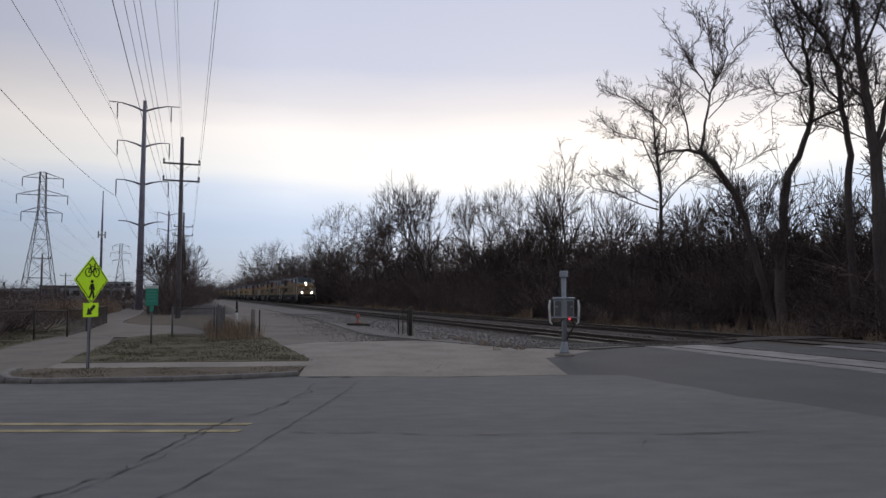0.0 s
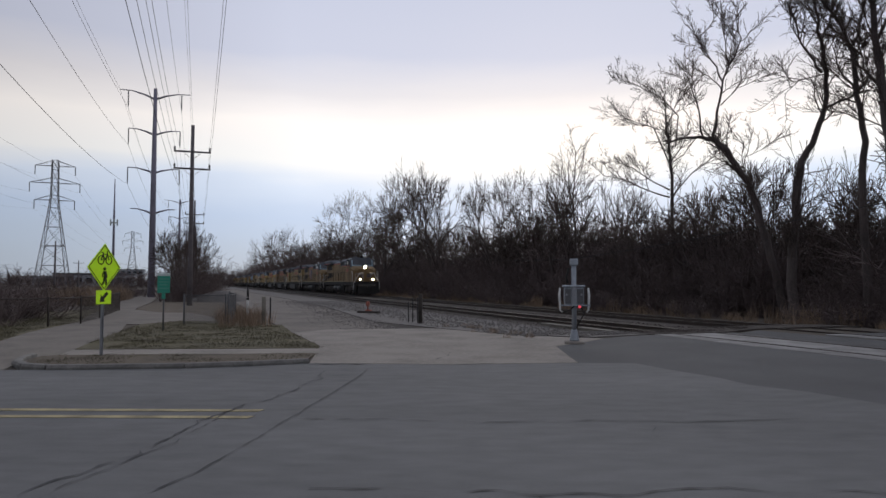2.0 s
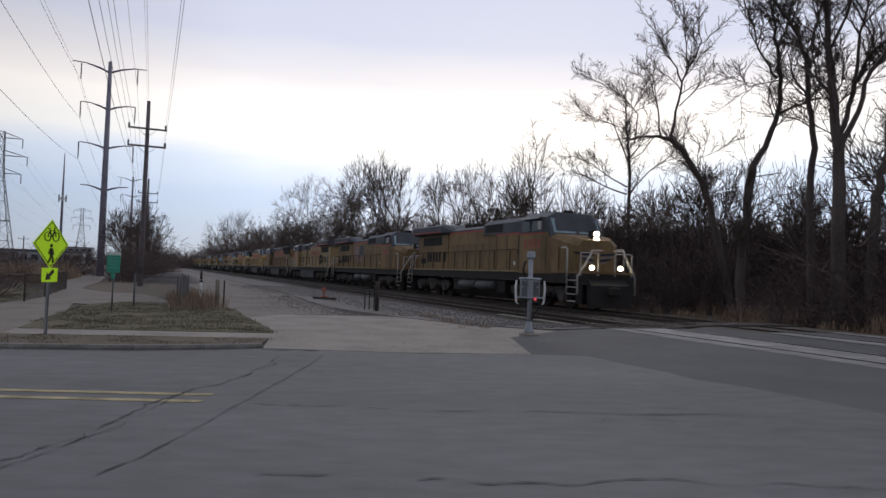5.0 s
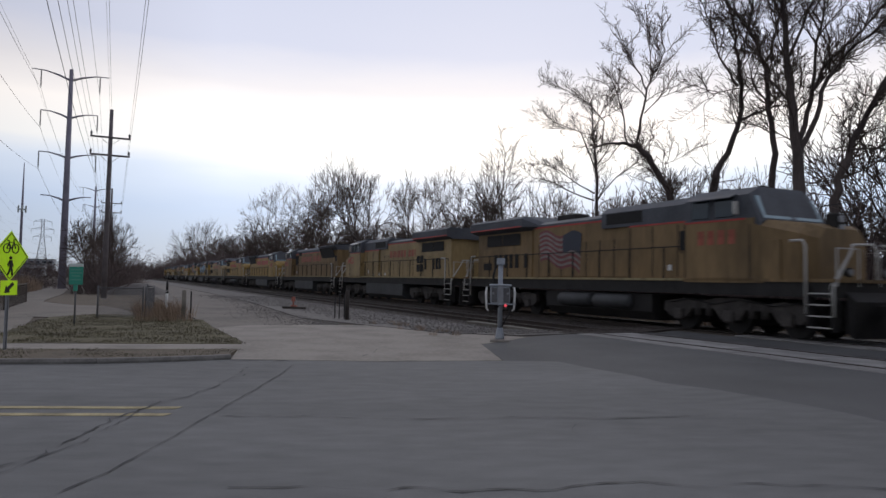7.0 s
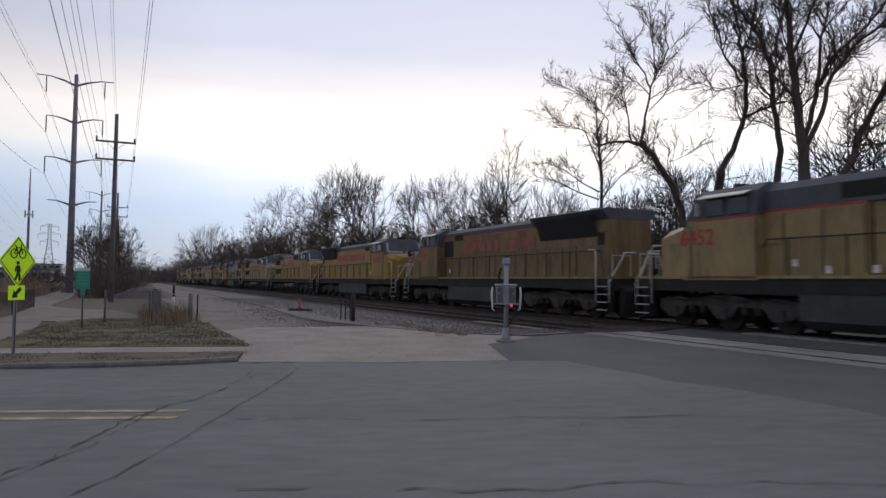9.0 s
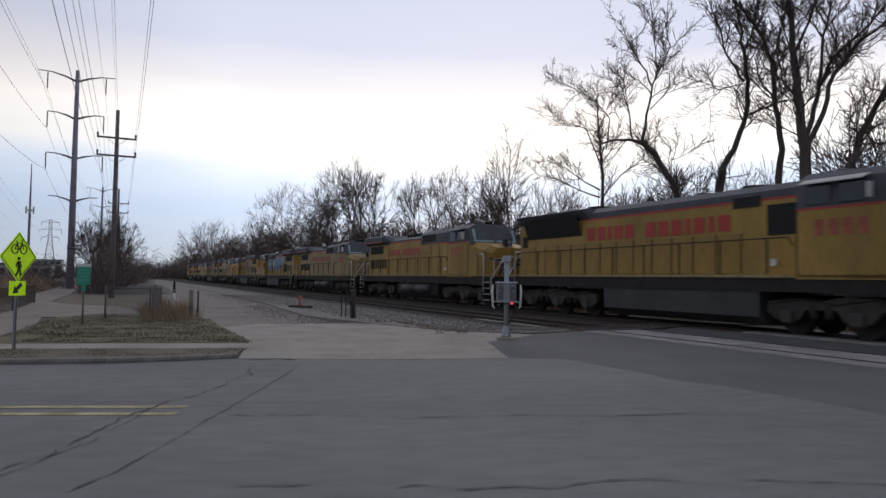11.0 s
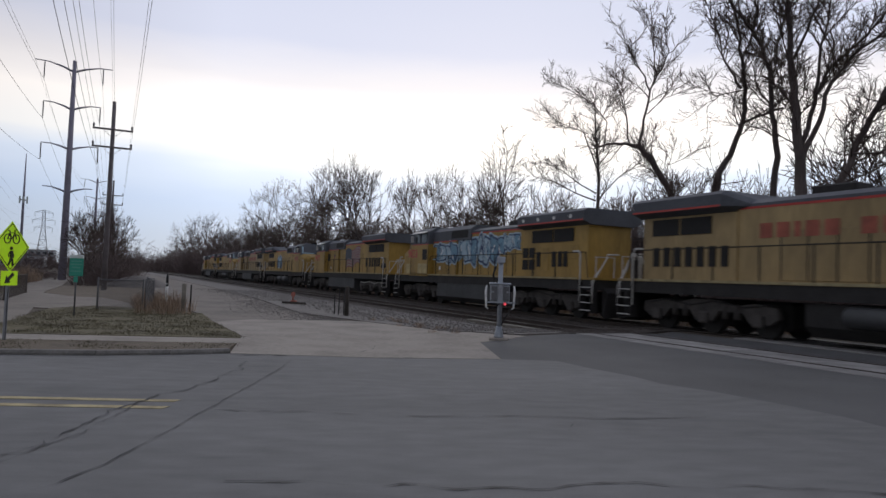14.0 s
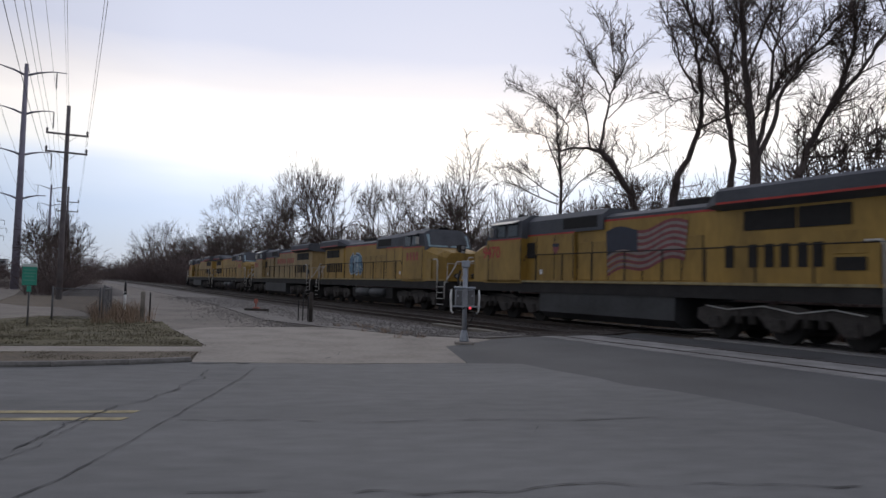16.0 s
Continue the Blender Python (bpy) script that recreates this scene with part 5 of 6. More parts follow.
# lower trees that fill the wood between and behind them: along the track, across it, height
FILLERS = [
    (-10, 37, 5.9), (-14, 41, 6.3), (-18, 37, 5.6), (-22, 39, 6.3), (-26, 31, 4.7), (-30, 39, 5.9), (-34, 31, 4.9), (-36, 38, 5.9), (-40, 41, 6.3), (-48, 35, 6.3),
    (-52, 40, 7.2), (-57, 36, 6.9), (-64, 38, 7.5), (-72, 37, 7.8), (-82, 38, 8.4), (-92, 40, 9.1), (-106, 37, 9.4), (-24, 44, 5.6), (-33, 46, 6.3), (-42, 47, 6.3),
    (-256, 26, 15.7), (-212, 30, 12.1), (-182, 27, 12.1), (-155, 27, 11), (-140, 29, 12.2), (-126, 31, 10.8), (-112, 28, 11.4), (-102, 30, 10.1), (-91, 33, 8.7), (-80.7, 27, 9.4),
    (-76.9, 29, 8.4), (-69, 33, 7.5), (-62.1, 27, 6.9), (-65.3, 31, 7.4), (-54.2, 28, 7.6), (-53.2, 31, 7.8), (-49, 29, 6.5), (-45, 30, 5.4), (-45.6, 33, 5), (-39.2, 34, 6.3),
    (-84, 31, 9.1), (-73, 32, 8.2), (-59, 30, 7.5), (-95, 28, 9.6), (-120, 27, 11.4), (-133, 27, 10.8), (-147, 28, 11.4), (-165, 30, 12.9), (-175, 28, 12.9), (-195, 29, 12.9),
    (-37, 30, 5.3), (-31.2, 31, 5.4), (-33.3, 34, 5.8), (-28.7, 33, 5.6), (-28.2, 36, 5.3), (-24, 33, 5.6), (-20, 31, 5.9), (-16, 34, 6), (-12, 30, 5.6), (-300, 28, 15.3),
    (-340, 30, 15.3), (-235, 33, 12.9),
]
rnd_trees = random.Random(5)
for i, (s, n, tall, wide) in enumerate(CROWNS):
    plant(s, n, tall, max(wide * 1.2, tall * 0.75), shape_for(s, tall, i), rnd_trees.uniform(0, 6.28), "bare winter tree with a rounded crown of fine twigs", "bare trees behind the tracks")
for i, (s, n, tall) in enumerate(FILLERS):
    plant(s, n, tall, tall * rnd_trees.uniform(0.9, 1.3), shape_for(s, tall, i), rnd_trees.uniform(0, 6.28),
          ("bare spreading winter tree in the dense tree line", "bare crooked winter tree in dark undergrowth", "bare many-branched winter tree beside the railway")[i % 3], "bare trees behind the tracks")
for i, (s, n, tall) in enumerate(((-68, -1.4, 6.5), (-74, -2.0, 7.5), (-83, -1.0, 7.5), (-92, -2.4, 7.0), (-104, 0.2, 8.0), (-118, -1.5, 8.5), (-78, -2.6, 5.5), (-135, -0.5, 8.5), (-160, -1.0, 9), (-62, -0.8, 5.2))):
    plant(s, n, tall, tall * 0.8, SMALL_CROWNS[i % 4], i * 1.3, "small bushy bare tree below the power line", "bushy trees below the power line")


# ---- undergrowth and woods that nobody could count ----
def shrub_geometry(seed, stems, tall, spread, twigs, stout=1.0):
    r = random.Random(seed)
    w = Wood()
    for _ in range(stems):
        a, d = r.uniform(0, 6.28), spread * math.sqrt(r.random()) * 0.6
        way = Vector((math.cos(a) * 0.25 + r.gauss(0, 0.2), math.sin(a) * 0.25 + r.gauss(0, 0.2), 1))
        pts = bent(r, Vector((d * math.cos(a), d * math.sin(a), -0.1)), way, tall * r.uniform(0.4, 1.1), 3, 0.14, 0.0)
        w.limb(pts, [0.03 * stout, 0.024 * stout, 0.017 * stout, 0.008 * stout], 3)
        for k in range(twigs):
            i = r.randint(0, 2)
            at = pts[i].lerp(pts[i + 1], r.random())
            w.limb(bent(r, at, Vector((r.gauss(0, 0.8), r.gauss(0, 0.8), r.uniform(0.1, 1.2))), r.uniform(0.4, 1.3), 1, 0.1, 0.0), [0.016 * stout, 0.007 * stout], 3)
    return np.array([tuple(v) for v in w.verts], dtype=np.float64), np.array(w.faces, dtype=np.int64)


def scatter(name, label, category, shapes, places, mat, kind="stuff"):
    """Joins many copies into one object: places are (x, y, z, turn, width, height)."""
    vs, fs, base = [], [], 0
    for i, (x, y, z, turn, wide, tall) in enumerate(places):
        v, f = shapes[i % len(shapes)]
        c, s = math.cos(turn), math.sin(turn)
        m = np.array([[c * wide, s * wide, 0], [-s * wide, c * wide, 0], [0, 0, tall]])
        vs.append(v @ m + (x, y, z))
        fs.append(f + base)
        base += len(v)
    v, f = np.concatenate(vs), np.concatenate(fs)
    me = bpy.data.meshes.new(name)
    me.vertices.add(len(v))
    me.vertices.foreach_set("co", v.ravel())
    k = f.shape[1]
    me.loops.add(f.size)
    me.loops.foreach_set("vertex_index", f.ravel())
    me.polygons.add(len(f))
    me.polygons.foreach_set("loop_start", np.arange(0, f.size, k))
    me.update(calc_edges=True)
    me.materials.append(mat)
    return tagged(new(name, me), label, category, kind=kind)


SHRUBS = [shrub_geometry(70 + k, 26, 3.4, 2.2, 13, 0.85) for k in range(4)]
THICKET = [shrub_geometry(80 + k, 20, 3.4, 2.2, 10, 1.3) for k in range(3)]
BRUSHWOOD = [shrub_geometry(60 + k, 26, 3.4, 2.2, 5, 0.9) for k in range(3)]
r = random.Random(8)
places = []
for i in range(185):
    s = -8 - 150 * (i / 185) ** 1.1 + r.uniform(-1.5, 1.5)
    n = r.choice((23.4, 24.6, 26.0, 27.5, 29.5)) + r.uniform(-0.6, 0.9)
    p = sn(s, n)
    tall = r.uniform(0.6, 1.2) * (0.5 if n < 24.2 else 0.95 if n < 26 else 1.35) * (0.72 if s > -26 else 1.0)
    places.append((p.x, p.y, 0.0, r.uniform(0, 6.28), r.uniform(0.9, 1.35), tall))
scatter("undergrowth", "dense dark brown undergrowth behind the tracks", "undergrowth", SHRUBS, places, BRUSH)
places = []
for i in range(115):
    s = -5 - 190 * r.random() ** 1.4
    n = r.uniform(30, 46)
    p = sn(s, n)
    places.append((p.x, p.y, 0.0, r.uniform(0, 6.28), r.uniform(1.2, 2.0), r.uniform(1.1, 1.75) * (0.75 if s > -30 else 1.0)))
for i in range(95):
    s = -150 - 330 * r.random()
    n = r.uniform(23, 48) if i % 4 else r.uniform(23, 27)
    p = sn(s, n)
    places.append((p.x, p.y, 0.0, r.uniform(0, 6.28), r.uniform(1.8, 3.0), r.uniform(2.0, 3.6)))
for i in range(36):
    p = sn(r.uniform(-560, -430), r.uniform(-14, 24))
    places.append((p.x, p.y, 0.0, r.uniform(0, 6.28), r.uniform(2.5, 4.0), r.uniform(2.0, 3.6)))
for i in range(120):
    s = -6 - 125 * (i / 120) ** 1.2 + r.uniform(-2, 2)
    p = sn(s, r.uniform(29, 42))
    places.append((p.x, p.y, 0.0, r.uniform(0, 6.28), r.uniform(1.5, 2.2), r.uniform(1.3, 2.0) * (0.85 if s > -30 else 1.0 - s / 400)))
for i in range(70):
    p = sn(-115 - 230 * (i / 70) + r.uniform(-4, 4), r.uniform(23.5, 31))
    places.append((p.x, p.y, 0.0, r.uniform(0, 6.28), r.uniform(1.6, 2.4), r.uniform(1.9, 2.9)))
for i in range(34):
    p = sn(r.uniform(-82, -30), r.uniform(30, 37))
    places.append((p.x, p.y, 0.0, r.uniform(0, 6.28), r.uniform(1.3, 1.9), r.uniform(1.5, 2.1)))
scatter("far_woods", "dark bare woods behind the tree line", "woods", THICKET, places, BRUSH)
places = []
for i in range(150):
    s, n = r.uniform(-110, -27), r.uniform(-26, -6.4)
    p = sn(s, n)
    if (n > -8.5 and s > -34) or (n > -7.5 and s < -40) or (n > -10.5 and -80 < s < -52):
        continue
    places.append((p.x, p.y, 0.0, r.uniform(0, 6.28), r.uniform(1.0, 1.8), r.uniform(0.28, 0.5)))
for i in range(55):
    p = sn(r.uniform(-46, -30), r.uniform(-22, -7.6))
    places.append((p.x, p.y, 0.0, r.uniform(0, 6.28), r.uniform(0.9, 1.3), r.uniform(0.3, 0.5)))
for i in range(34):
    p = sn(r.uniform(-135, -64), r.uniform(-2.8, 1.0))
    places.append((p.x, p.y, 0.0, r.uniform(0, 6.28), r.uniform(0.8, 1.3), r.uniform(0.7, 1.5)))
scatter("brush_field", "dark brown brush behind the trail fence", "brush", BRUSHWOOD, places, BRUSH)
places = []
for i in range(60):
    a = radians(r.uniform(-46, -17.5))
    d = r.uniform(230, 620)
    places.append((math.sin(a) * d, math.cos(a) * d, 0.0, r.uniform(0, 6.28), r.uniform(3, 6), r.uniform(1.2, 2.4) * (0.6 + d / 700)))
scatter("far_woods", "low grey line of far winter trees", "woods", THICKET, places, BRUSH)


def tuft_geometry(seed, blades, tall, spread, width):
    """A tuft of narrow bent blades."""
    r = random.Random(seed)
    vs, fs = [], []
    for _ in range(blades):
        a, d = r.uniform(0, 6.28), spread * math.sqrt(r.random())
        x, y, h = d * math.cos(a), d * math.sin(a), tall * r.uniform(0.5, 1.1)
        b, lean = r.uniform(0, 6.28), r.uniform(0.1, 0.6) * h
        wx, wy = width * math.cos(b + 1.6), width * math.sin(b + 1.6)
        base = len(vs)
        vs += [(x - wx, y - wy, -0.02), (x + wx, y + wy, -0.02), (x + lean * 0.4 * math.cos(b) + wx * 0.7, y + lean * 0.4 * math.sin(b) + wy * 0.7, h * 0.6), (x + lean * 0.4 * math.cos(b) - wx * 0.7, y + lean * 0.4 * math.sin(b) - wy * 0.7, h * 0.6),
               (x + lean * math.cos(b), y + lean * math.sin(b), h), (x + lean * math.cos(b) + 0.002, y + lean * math.sin(b), h)]
        fs += [(base, base + 1, base + 2, base + 3), (base + 3, base + 2, base + 5, base + 4)]
    return np.array(vs), np.array(fs, dtype=np.int64)


def inside(x, y, outline):
    hit = False
    for (x0, y0), (x1, y1) in zip(outline, outline[1:] + outline[:1]):
        if (y0 > y) != (y1 > y) and x < (x1 - x0) * (y - y0) / (y1 - y0) + x0:
            hit = not hit
    return hit


TUFTS = [tuft_geometry(90 + k, 9, 0.05, 0.16, 0.004) for k in range(4)]
LAWNS = [[(-8.35, 13.5), (-5.3, 13.8), (-3.15, 14.6), (-3.25, 15.95), (-8.85, 15.4)],
         [(-9.28, 16.85), (-3.4, 17.35), (-3.55, 17.9), (-5.35, 22.5), (-6.7, 26.4), (-9.0, 28.4), (-11.3, 29.3), (-12.3, 27.2), (-11.2, 23.0), (-10.2, 19.6)],
         [(-12.75, 19.2), (-14.2, 22.5), (-15.8, 28.6), (-17.8, 33), (-20, 33), (-20, 19)]]
places = []
while len(places) < 3300:
    x, y = r.uniform(-20, -3), r.uniform(13.4, 33)
    if r.random() < 13.0 / y and any(inside(x, y, lawn) for lawn in LAWNS):
        if noise.noise(Vector((x * 0.7, y * 0.7, 0))) > (-0.1 if y < 16 else -0.25):
            places.append((x, y, 0.02, r.uniform(0, 6.28), r.uniform(0.8, 1.5), r.uniform(0.5, 1.5) * (0.6 if y < 16 else 1.0)))
scatter("grass", "short dry winter grass on the verges", "grass", TUFTS, places, GRASS_BLADE)
WEEDS = [tuft_geometry(95 + k, 34, 0.9, 0.35, 0.010) for k in range(3)]
places = []
for i in range(34):
    p = sn(r.uniform(-33, -26.3), r.uniform(0.9, 2.7))
    places.append((p.x, p.y, 0.0, r.uniform(0, 6.28), r.uniform(0.7, 1.2), r.uniform(0.45, 0.95)))
for i in range(170):
    s = -12 - 120 * r.random() ** 1.5
    p = sn(s, r.uniform(21.9, 23.4))
    places.append((p.x, p.y, 0.0, r.uniform(0, 6.28), r.uniform(0.7, 1.4), r.choice((0.3, 0.45, 0.6, 1.0))))
for i in range(80):
    p = sn(r.uniform(-80, -54), r.uniform(-10.5, -6.6))
    places.append((p.x, p.y, 0.0, r.uniform(0, 6.28), r.uniform(1.4, 2.4), r.uniform(0.9, 1.9)))
for i in range(14):
    p = sn(r.uniform(-25, -17.5), r.uniform(8.6, 9.8))
    places.append((p.x, p.y, height(p.x, p.y), r.uniform(0, 6.28), 0.4, r.uniform(0.12, 0.25)))
scatter("weeds", "tall tan dead weeds at the fence and track edge", "weeds", WEEDS, places, BRUSH_TAN)

# loose stones of the ballast shoulder
def stone_geometry(seed):
    r = random.Random(seed)
    vs = [(r.uniform(0.6, 1) * x, r.uniform(0.6, 1) * y, r.uniform(0.6, 1) * z) for x, y, z in ((1, 0, 0), (-1, 0, 0), (0, 1, 0), (0, -1, 0), (0, 0, 0.9), (0, 0, -0.6))]
    fs = [(0, 2, 4), (2, 1, 4), (1, 3, 4), (3, 0, 4), (2, 0, 5), (1, 2, 5), (3, 1, 5), (0, 3, 5)]
    return np.array(vs), np.array(fs, dtype=np.int64)


STONES = [stone_geometry(k) for k in range(5)]
places = []
while len(places) < 9000:
    s, n = -17.6 - 45 * r.random() ** 1.6, r.uniform(7.4, 16.8)
    if n < 8.3 + (0.9 if s > -24 else 0.0) + (1.3 if s > -18.5 else 0) or (n < 8.8 and r.random() < 0.6):
        continue
    p = sn(s, n)
    size = r.uniform(0.025, 0.055)
    places.append((p.x, p.y, height(p.x, p.y) + 0.02, r.uniform(0, 6.28), size, size))
for i in range(2600):
    s = -24 - 40 * r.random() ** 1.4
    n = 8.0 - 1.3 * abs(r.gauss(0, 0.8)) + (0.6 if s < -40 else -0.5)
    p = sn(s, n)
    size = r.uniform(0.015, 0.045)
    places.append((p.x, p.y, height(p.x, p.y) + 0.008, r.uniform(0, 6.28), size, size))
light = [q for q in places if to_sn(q[0], q[1])[1] < 12.6]
scatter("ballast_stones", "loose grey ballast stones beside the track", "ballast", STONES, light, STONE)
scatter("ballast_stones", "loose dark ballast stones between the rails", "ballast", STONES, [q for q in places if to_sn(q[0], q[1])[1] >= 12.6], BALLAST)


# ---- signs, posts, fences and the crossing gear ----
def ring_bar(bm, cx, cz, radius, width, y):
    pts = []
    for i in range(18):
        a = 2 * math.pi * i / 18
        pts.append((cx + radius * math.cos(a), y, cz + radius * math.sin(a)))
    tube(bm, pts + pts[:1], width, 4)


def crossing_sign(m):
    sign = thing("crossing_sign", "fluorescent yellow-green bicycle and pedestrian warning sign on a post", "road sign", m)
    bm = bmesh.new()
    for x in (-0.028, 0.028):
        box(bm, (x - 0.006, -0.018, -0.3), (x + 0.006, 0.018, 2.42))
    box(bm, (-0.03, 0.012, -0.3), (0.03, 0.018, 2.42))
    part("post", bm, GALV, sign, "grey galvanised channel post")
    c, h = 1.98, 0.54
    bm = bmesh.new()
    prism(bm, [(0, c - h), (h, c), (0, c + h), (-h, c)], -0.03, -0.026)
    plate = part("diamond_plate", bm, FLUO, sign, "fluorescent yellow-green diamond")
    for i in range(4):
        bm = bmesh.new()
        a, b = Vector((0, -0.034, c + h - 0.05)), Vector((h - 0.05, -0.034, c))
        turn = Matrix.Rotation(i * math.pi / 2, 3, "Y")
        mid = Vector((0, 0, c))
        tube(bm, [mid + turn @ (a - mid), mid + turn @ (b - mid)], 0.008, 4)
        part("border", bm, BLACK, plate)
    for x in (-0.12, 0.13):
        bm = bmesh.new()
        ring_bar(bm, x, c + 0.16, 0.095, 0.013, -0.034)
        part("wheel_symbol", bm, BLACK, plate)
    bm = bmesh.new()
    for pts in (((-0.12, 0.16), (-0.06, 0.29), (0.08, 0.29), (0.13, 0.16)), ((-0.06, 0.29), (0.0, 0.16), (0.08, 0.29)), ((-0.12, 0.16), (0.0, 0.16)), ((-0.06, 0.29), (-0.07, 0.33), (-0.11, 0.33)), ((0.08, 0.29), (0.07, 0.35), (0.12, 0.36))):
        tube(bm, [(x, -0.034, c + z) for x, z in pts], 0.013, 4)
    part("bicycle_symbol", bm, BLACK, plate, "black bicycle symbol")
    bm = bmesh.new()
    tube(bm, [(0.0, -0.034, c - 0.075), (0.0, -0.034, c - 0.06), (0.0, -0.034, c - 0.035), (0.0, -0.034, c - 0.012), (0.0, -0.034, c)], [0.012, 0.03, 0.036, 0.026, 0.006], 8)
    for pts, r in ((((0.0, -0.09), (0.01, -0.23)), 0.042), (((0.01, -0.22), (0.05, -0.31), (0.06, -0.41)), 0.024), (((0.0, -0.22), (-0.02, -0.32), (-0.07, -0.40)), 0.024), (((-0.02, -0.10), (-0.07, -0.18), (-0.05, -0.22)), 0.016), (((0.03, -0.10), (0.07, -0.19), (0.07, -0.24)), 0.016)):
        tube(bm, [(x, -0.034, c + z) for x, z in pts], r, 4)
    part("walking_symbol", bm, BLACK, plate, "black walking symbol")
    bm = bmesh.new()
    box(bm, (-0.24, -0.03, 1.15), (0.24, -0.026, 1.46))
    plaque = part("arrow_plaque", bm, FLUO, sign, "fluorescent plaque with a black diagonal arrow")
    bm = bmesh.new()
    turn = Matrix.Translation((0, 0, 1.305)) @ Matrix.Rotation(radians(-40), 4, "Y")
    made = [turn @ Vector((x, 0, z)) for x, z in ((-0.17, 0), (-0.03, 0.1), (-0.03, 0.04), (0.15, 0.04), (0.15, -0.04), (-0.03, -0.04), (-0.03, -0.1))]
    prism(bm, [(v.x, v.z) for v in made], -0.034, -0.0305)
    part("arrow_symbol", bm, BLACK, plaque)


def green_sign(m):
    sign = thing("trail_sign", "green trail sign with a pale top on a thin post", "sign", m)
    bm = bmesh.new()
    tube(bm, [(0, 0, -0.2), (0, 0, 1.9)], 0.03, 6)
    part("post", bm, FENCE_GREY, sign, "dull grey steel post")
    bm = bmesh.new()
    box(bm, (-0.205, -0.05, 1.28), (0.205, -0.02, 1.86), bevel=0.01)
    plate = part("plate", bm, GREEN_SIGN, sign)
    bm = bmesh.new()
    box(bm, (-0.205, -0.05, 1.86), (0.205, -0.02, 1.96), bevel=0.008)
    part("top_plate", bm, PALE, sign, "pale upper plate")
    bm = bmesh.new()
    box(bm, (-0.06, -0.05, 1.08), (0.06, -0.02, 1.27))
    part("small_plate", bm, GREEN_SIGN, sign)
    for k, (w, z) in enumerate(((0.15, 1.76), (0.17, 1.66), (0.12, 1.56), (0.16, 1.44))):
        bm = bmesh.new()
        box(bm, (-w, -0.054, z - 0.018), (w, -0.051, z + 0.018))
        part("text_bar", bm, SIGN_TEXT, plate)


def link_fence(label, posts, tall, zinc):
    """Chain-link fence through posts in plan: posts, rails and a woven net."""
    fence = thing("chain_link_fence", label, "fence")
    for x, y in posts:
        bm = bmesh.new()
        tube(bm, [(x, y, -0.2), (x, y, tall + 0.05), (x, y, tall + 0.08)], [0.035, 0.035, 0.01], 7)
        part("fence_post", bm, zinc, fence)
    for (x0, y0), (x1, y1) in zip(posts, posts[1:]):
        bm = bmesh.new()
        tube(bm, [(x0, y0, tall), (x1, y1, tall)], 0.022, 6)
        part("top_rail", bm, zinc, fence)
        long_ = math.hypot(x1 - x0, y1 - y0)
        bm = bmesh.new()
        count = int((long_ + tall) / 0.11)
        for sgn in (1, -1):
            for i in range(count):
                a = i * 0.11 - tall
                lo, hi = max(0, a), min(long_, a + tall)
                if hi <= lo:
                    continue
                ends = []
                for u in (lo, hi):
                    f, z = u / long_, (u - a)
                    z = z if sgn > 0 else tall - z
                    ends.append((x0 + (x1 - x0) * f, y0 + (y1 - y0) * f, 0.03 + z * 0.96))
                tube(bm, ends, 0.007 if zinc is FENCE_GREY else 0.004, 3, closed=False)
        net = part("net", bm, zinc, fence, "woven wire net")
        tagged(net, kind="stuff")


def bollard(label, name, m, tall, radius, mat, cap=None):
    post = thing(name, label, "post", m)
    bm = bmesh.new()
    tube(bm, [(0, 0, -0.2), (0, 0, tall * 0.98), (0, 0, tall)], [radius, radius, radius * 0.7], 9)
    part("shaft", bm, mat, post)
    if cap:
        bm = bmesh.new()
        tube(bm, [(0, 0, tall - 0.15), (0, 0, tall + 0.3), (0, 0, tall + 0.4)], [radius * 1.1, radius * 0.8, radius * 0.3], 8)
        part("sleeve", bm, cap, post, "black flexible top")


crossing_sign(pose(-7.88, 15.33, 0.02, 0, 0, 78))
green_sign(pose(-9.83, 23.2, 0.02, 0, 0, 10))
link_fence("grey chain-link fence along the trail bend", [(-10.6, 26.95), (-9.05, 27.25)], 1.15, FENCE_GREY)
link_fence("short grey chain-link fence return", [(-9.0, 27.4), (-9.7, 30.5), (-11.6, 35.5)], 1.15, FENCE_GREY)
link_fence("rusty chain-link fence beside the brush", [(-22, 22.0), (-15.2, 25.6), (-14.95, 27.4), (-16.3, 31.5), (-19.8, 40.5)], 1.05, FENCE_RUST)
bollard("weathered timber post beside the gravel road", "timber_post", pose(-7.35, 26.6, 0), 1.12, 0.08, TIE_PALE)
bollard("thin black steel post beside the timber post", "steel_post", pose(-7.12, 26.7, 0), 1.08, 0.028, BLACK)
bollard("white marker post with a black top", "marker_post", pose(-9.0, 30.0, 0), 1.05, 0.055, WHITE_PAINT, BLACK)
bollard("dark weathered timber post at the ballast edge", "timber_post", pose(-1.33, 28.1, 0.0), 1.2, 0.085, TIE)
for x, y, tall in ((-1.87, 28.9, 0.85), (-1.68, 28.8, 1.15), (-1.46, 28.5, 1.05)):
    bollard("thin black steel stake at the ballast edge", "steel_stake", pose(x, y, 0.0), tall, 0.022, BLACK)

derail = thing("derail_marker", "faded orange switch marker on a dark timber", "railway marker", pose(-4.6, 37.4, 0.03, 0, 0, -25) @ Matrix.Diagonal((0.9, 0.9, 0.78, 1)))
bm = bmesh.new()
box(bm, (-0.75, -0.13, -0.05), (0.75, 0.13, 0.12), bevel=0.02)
part("timber", bm, TIE, derail)
bm = bmesh.new()
box(bm, (-0.2, -0.09, 0.12), (0.2, 0.09, 0.22), bevel=0.03)
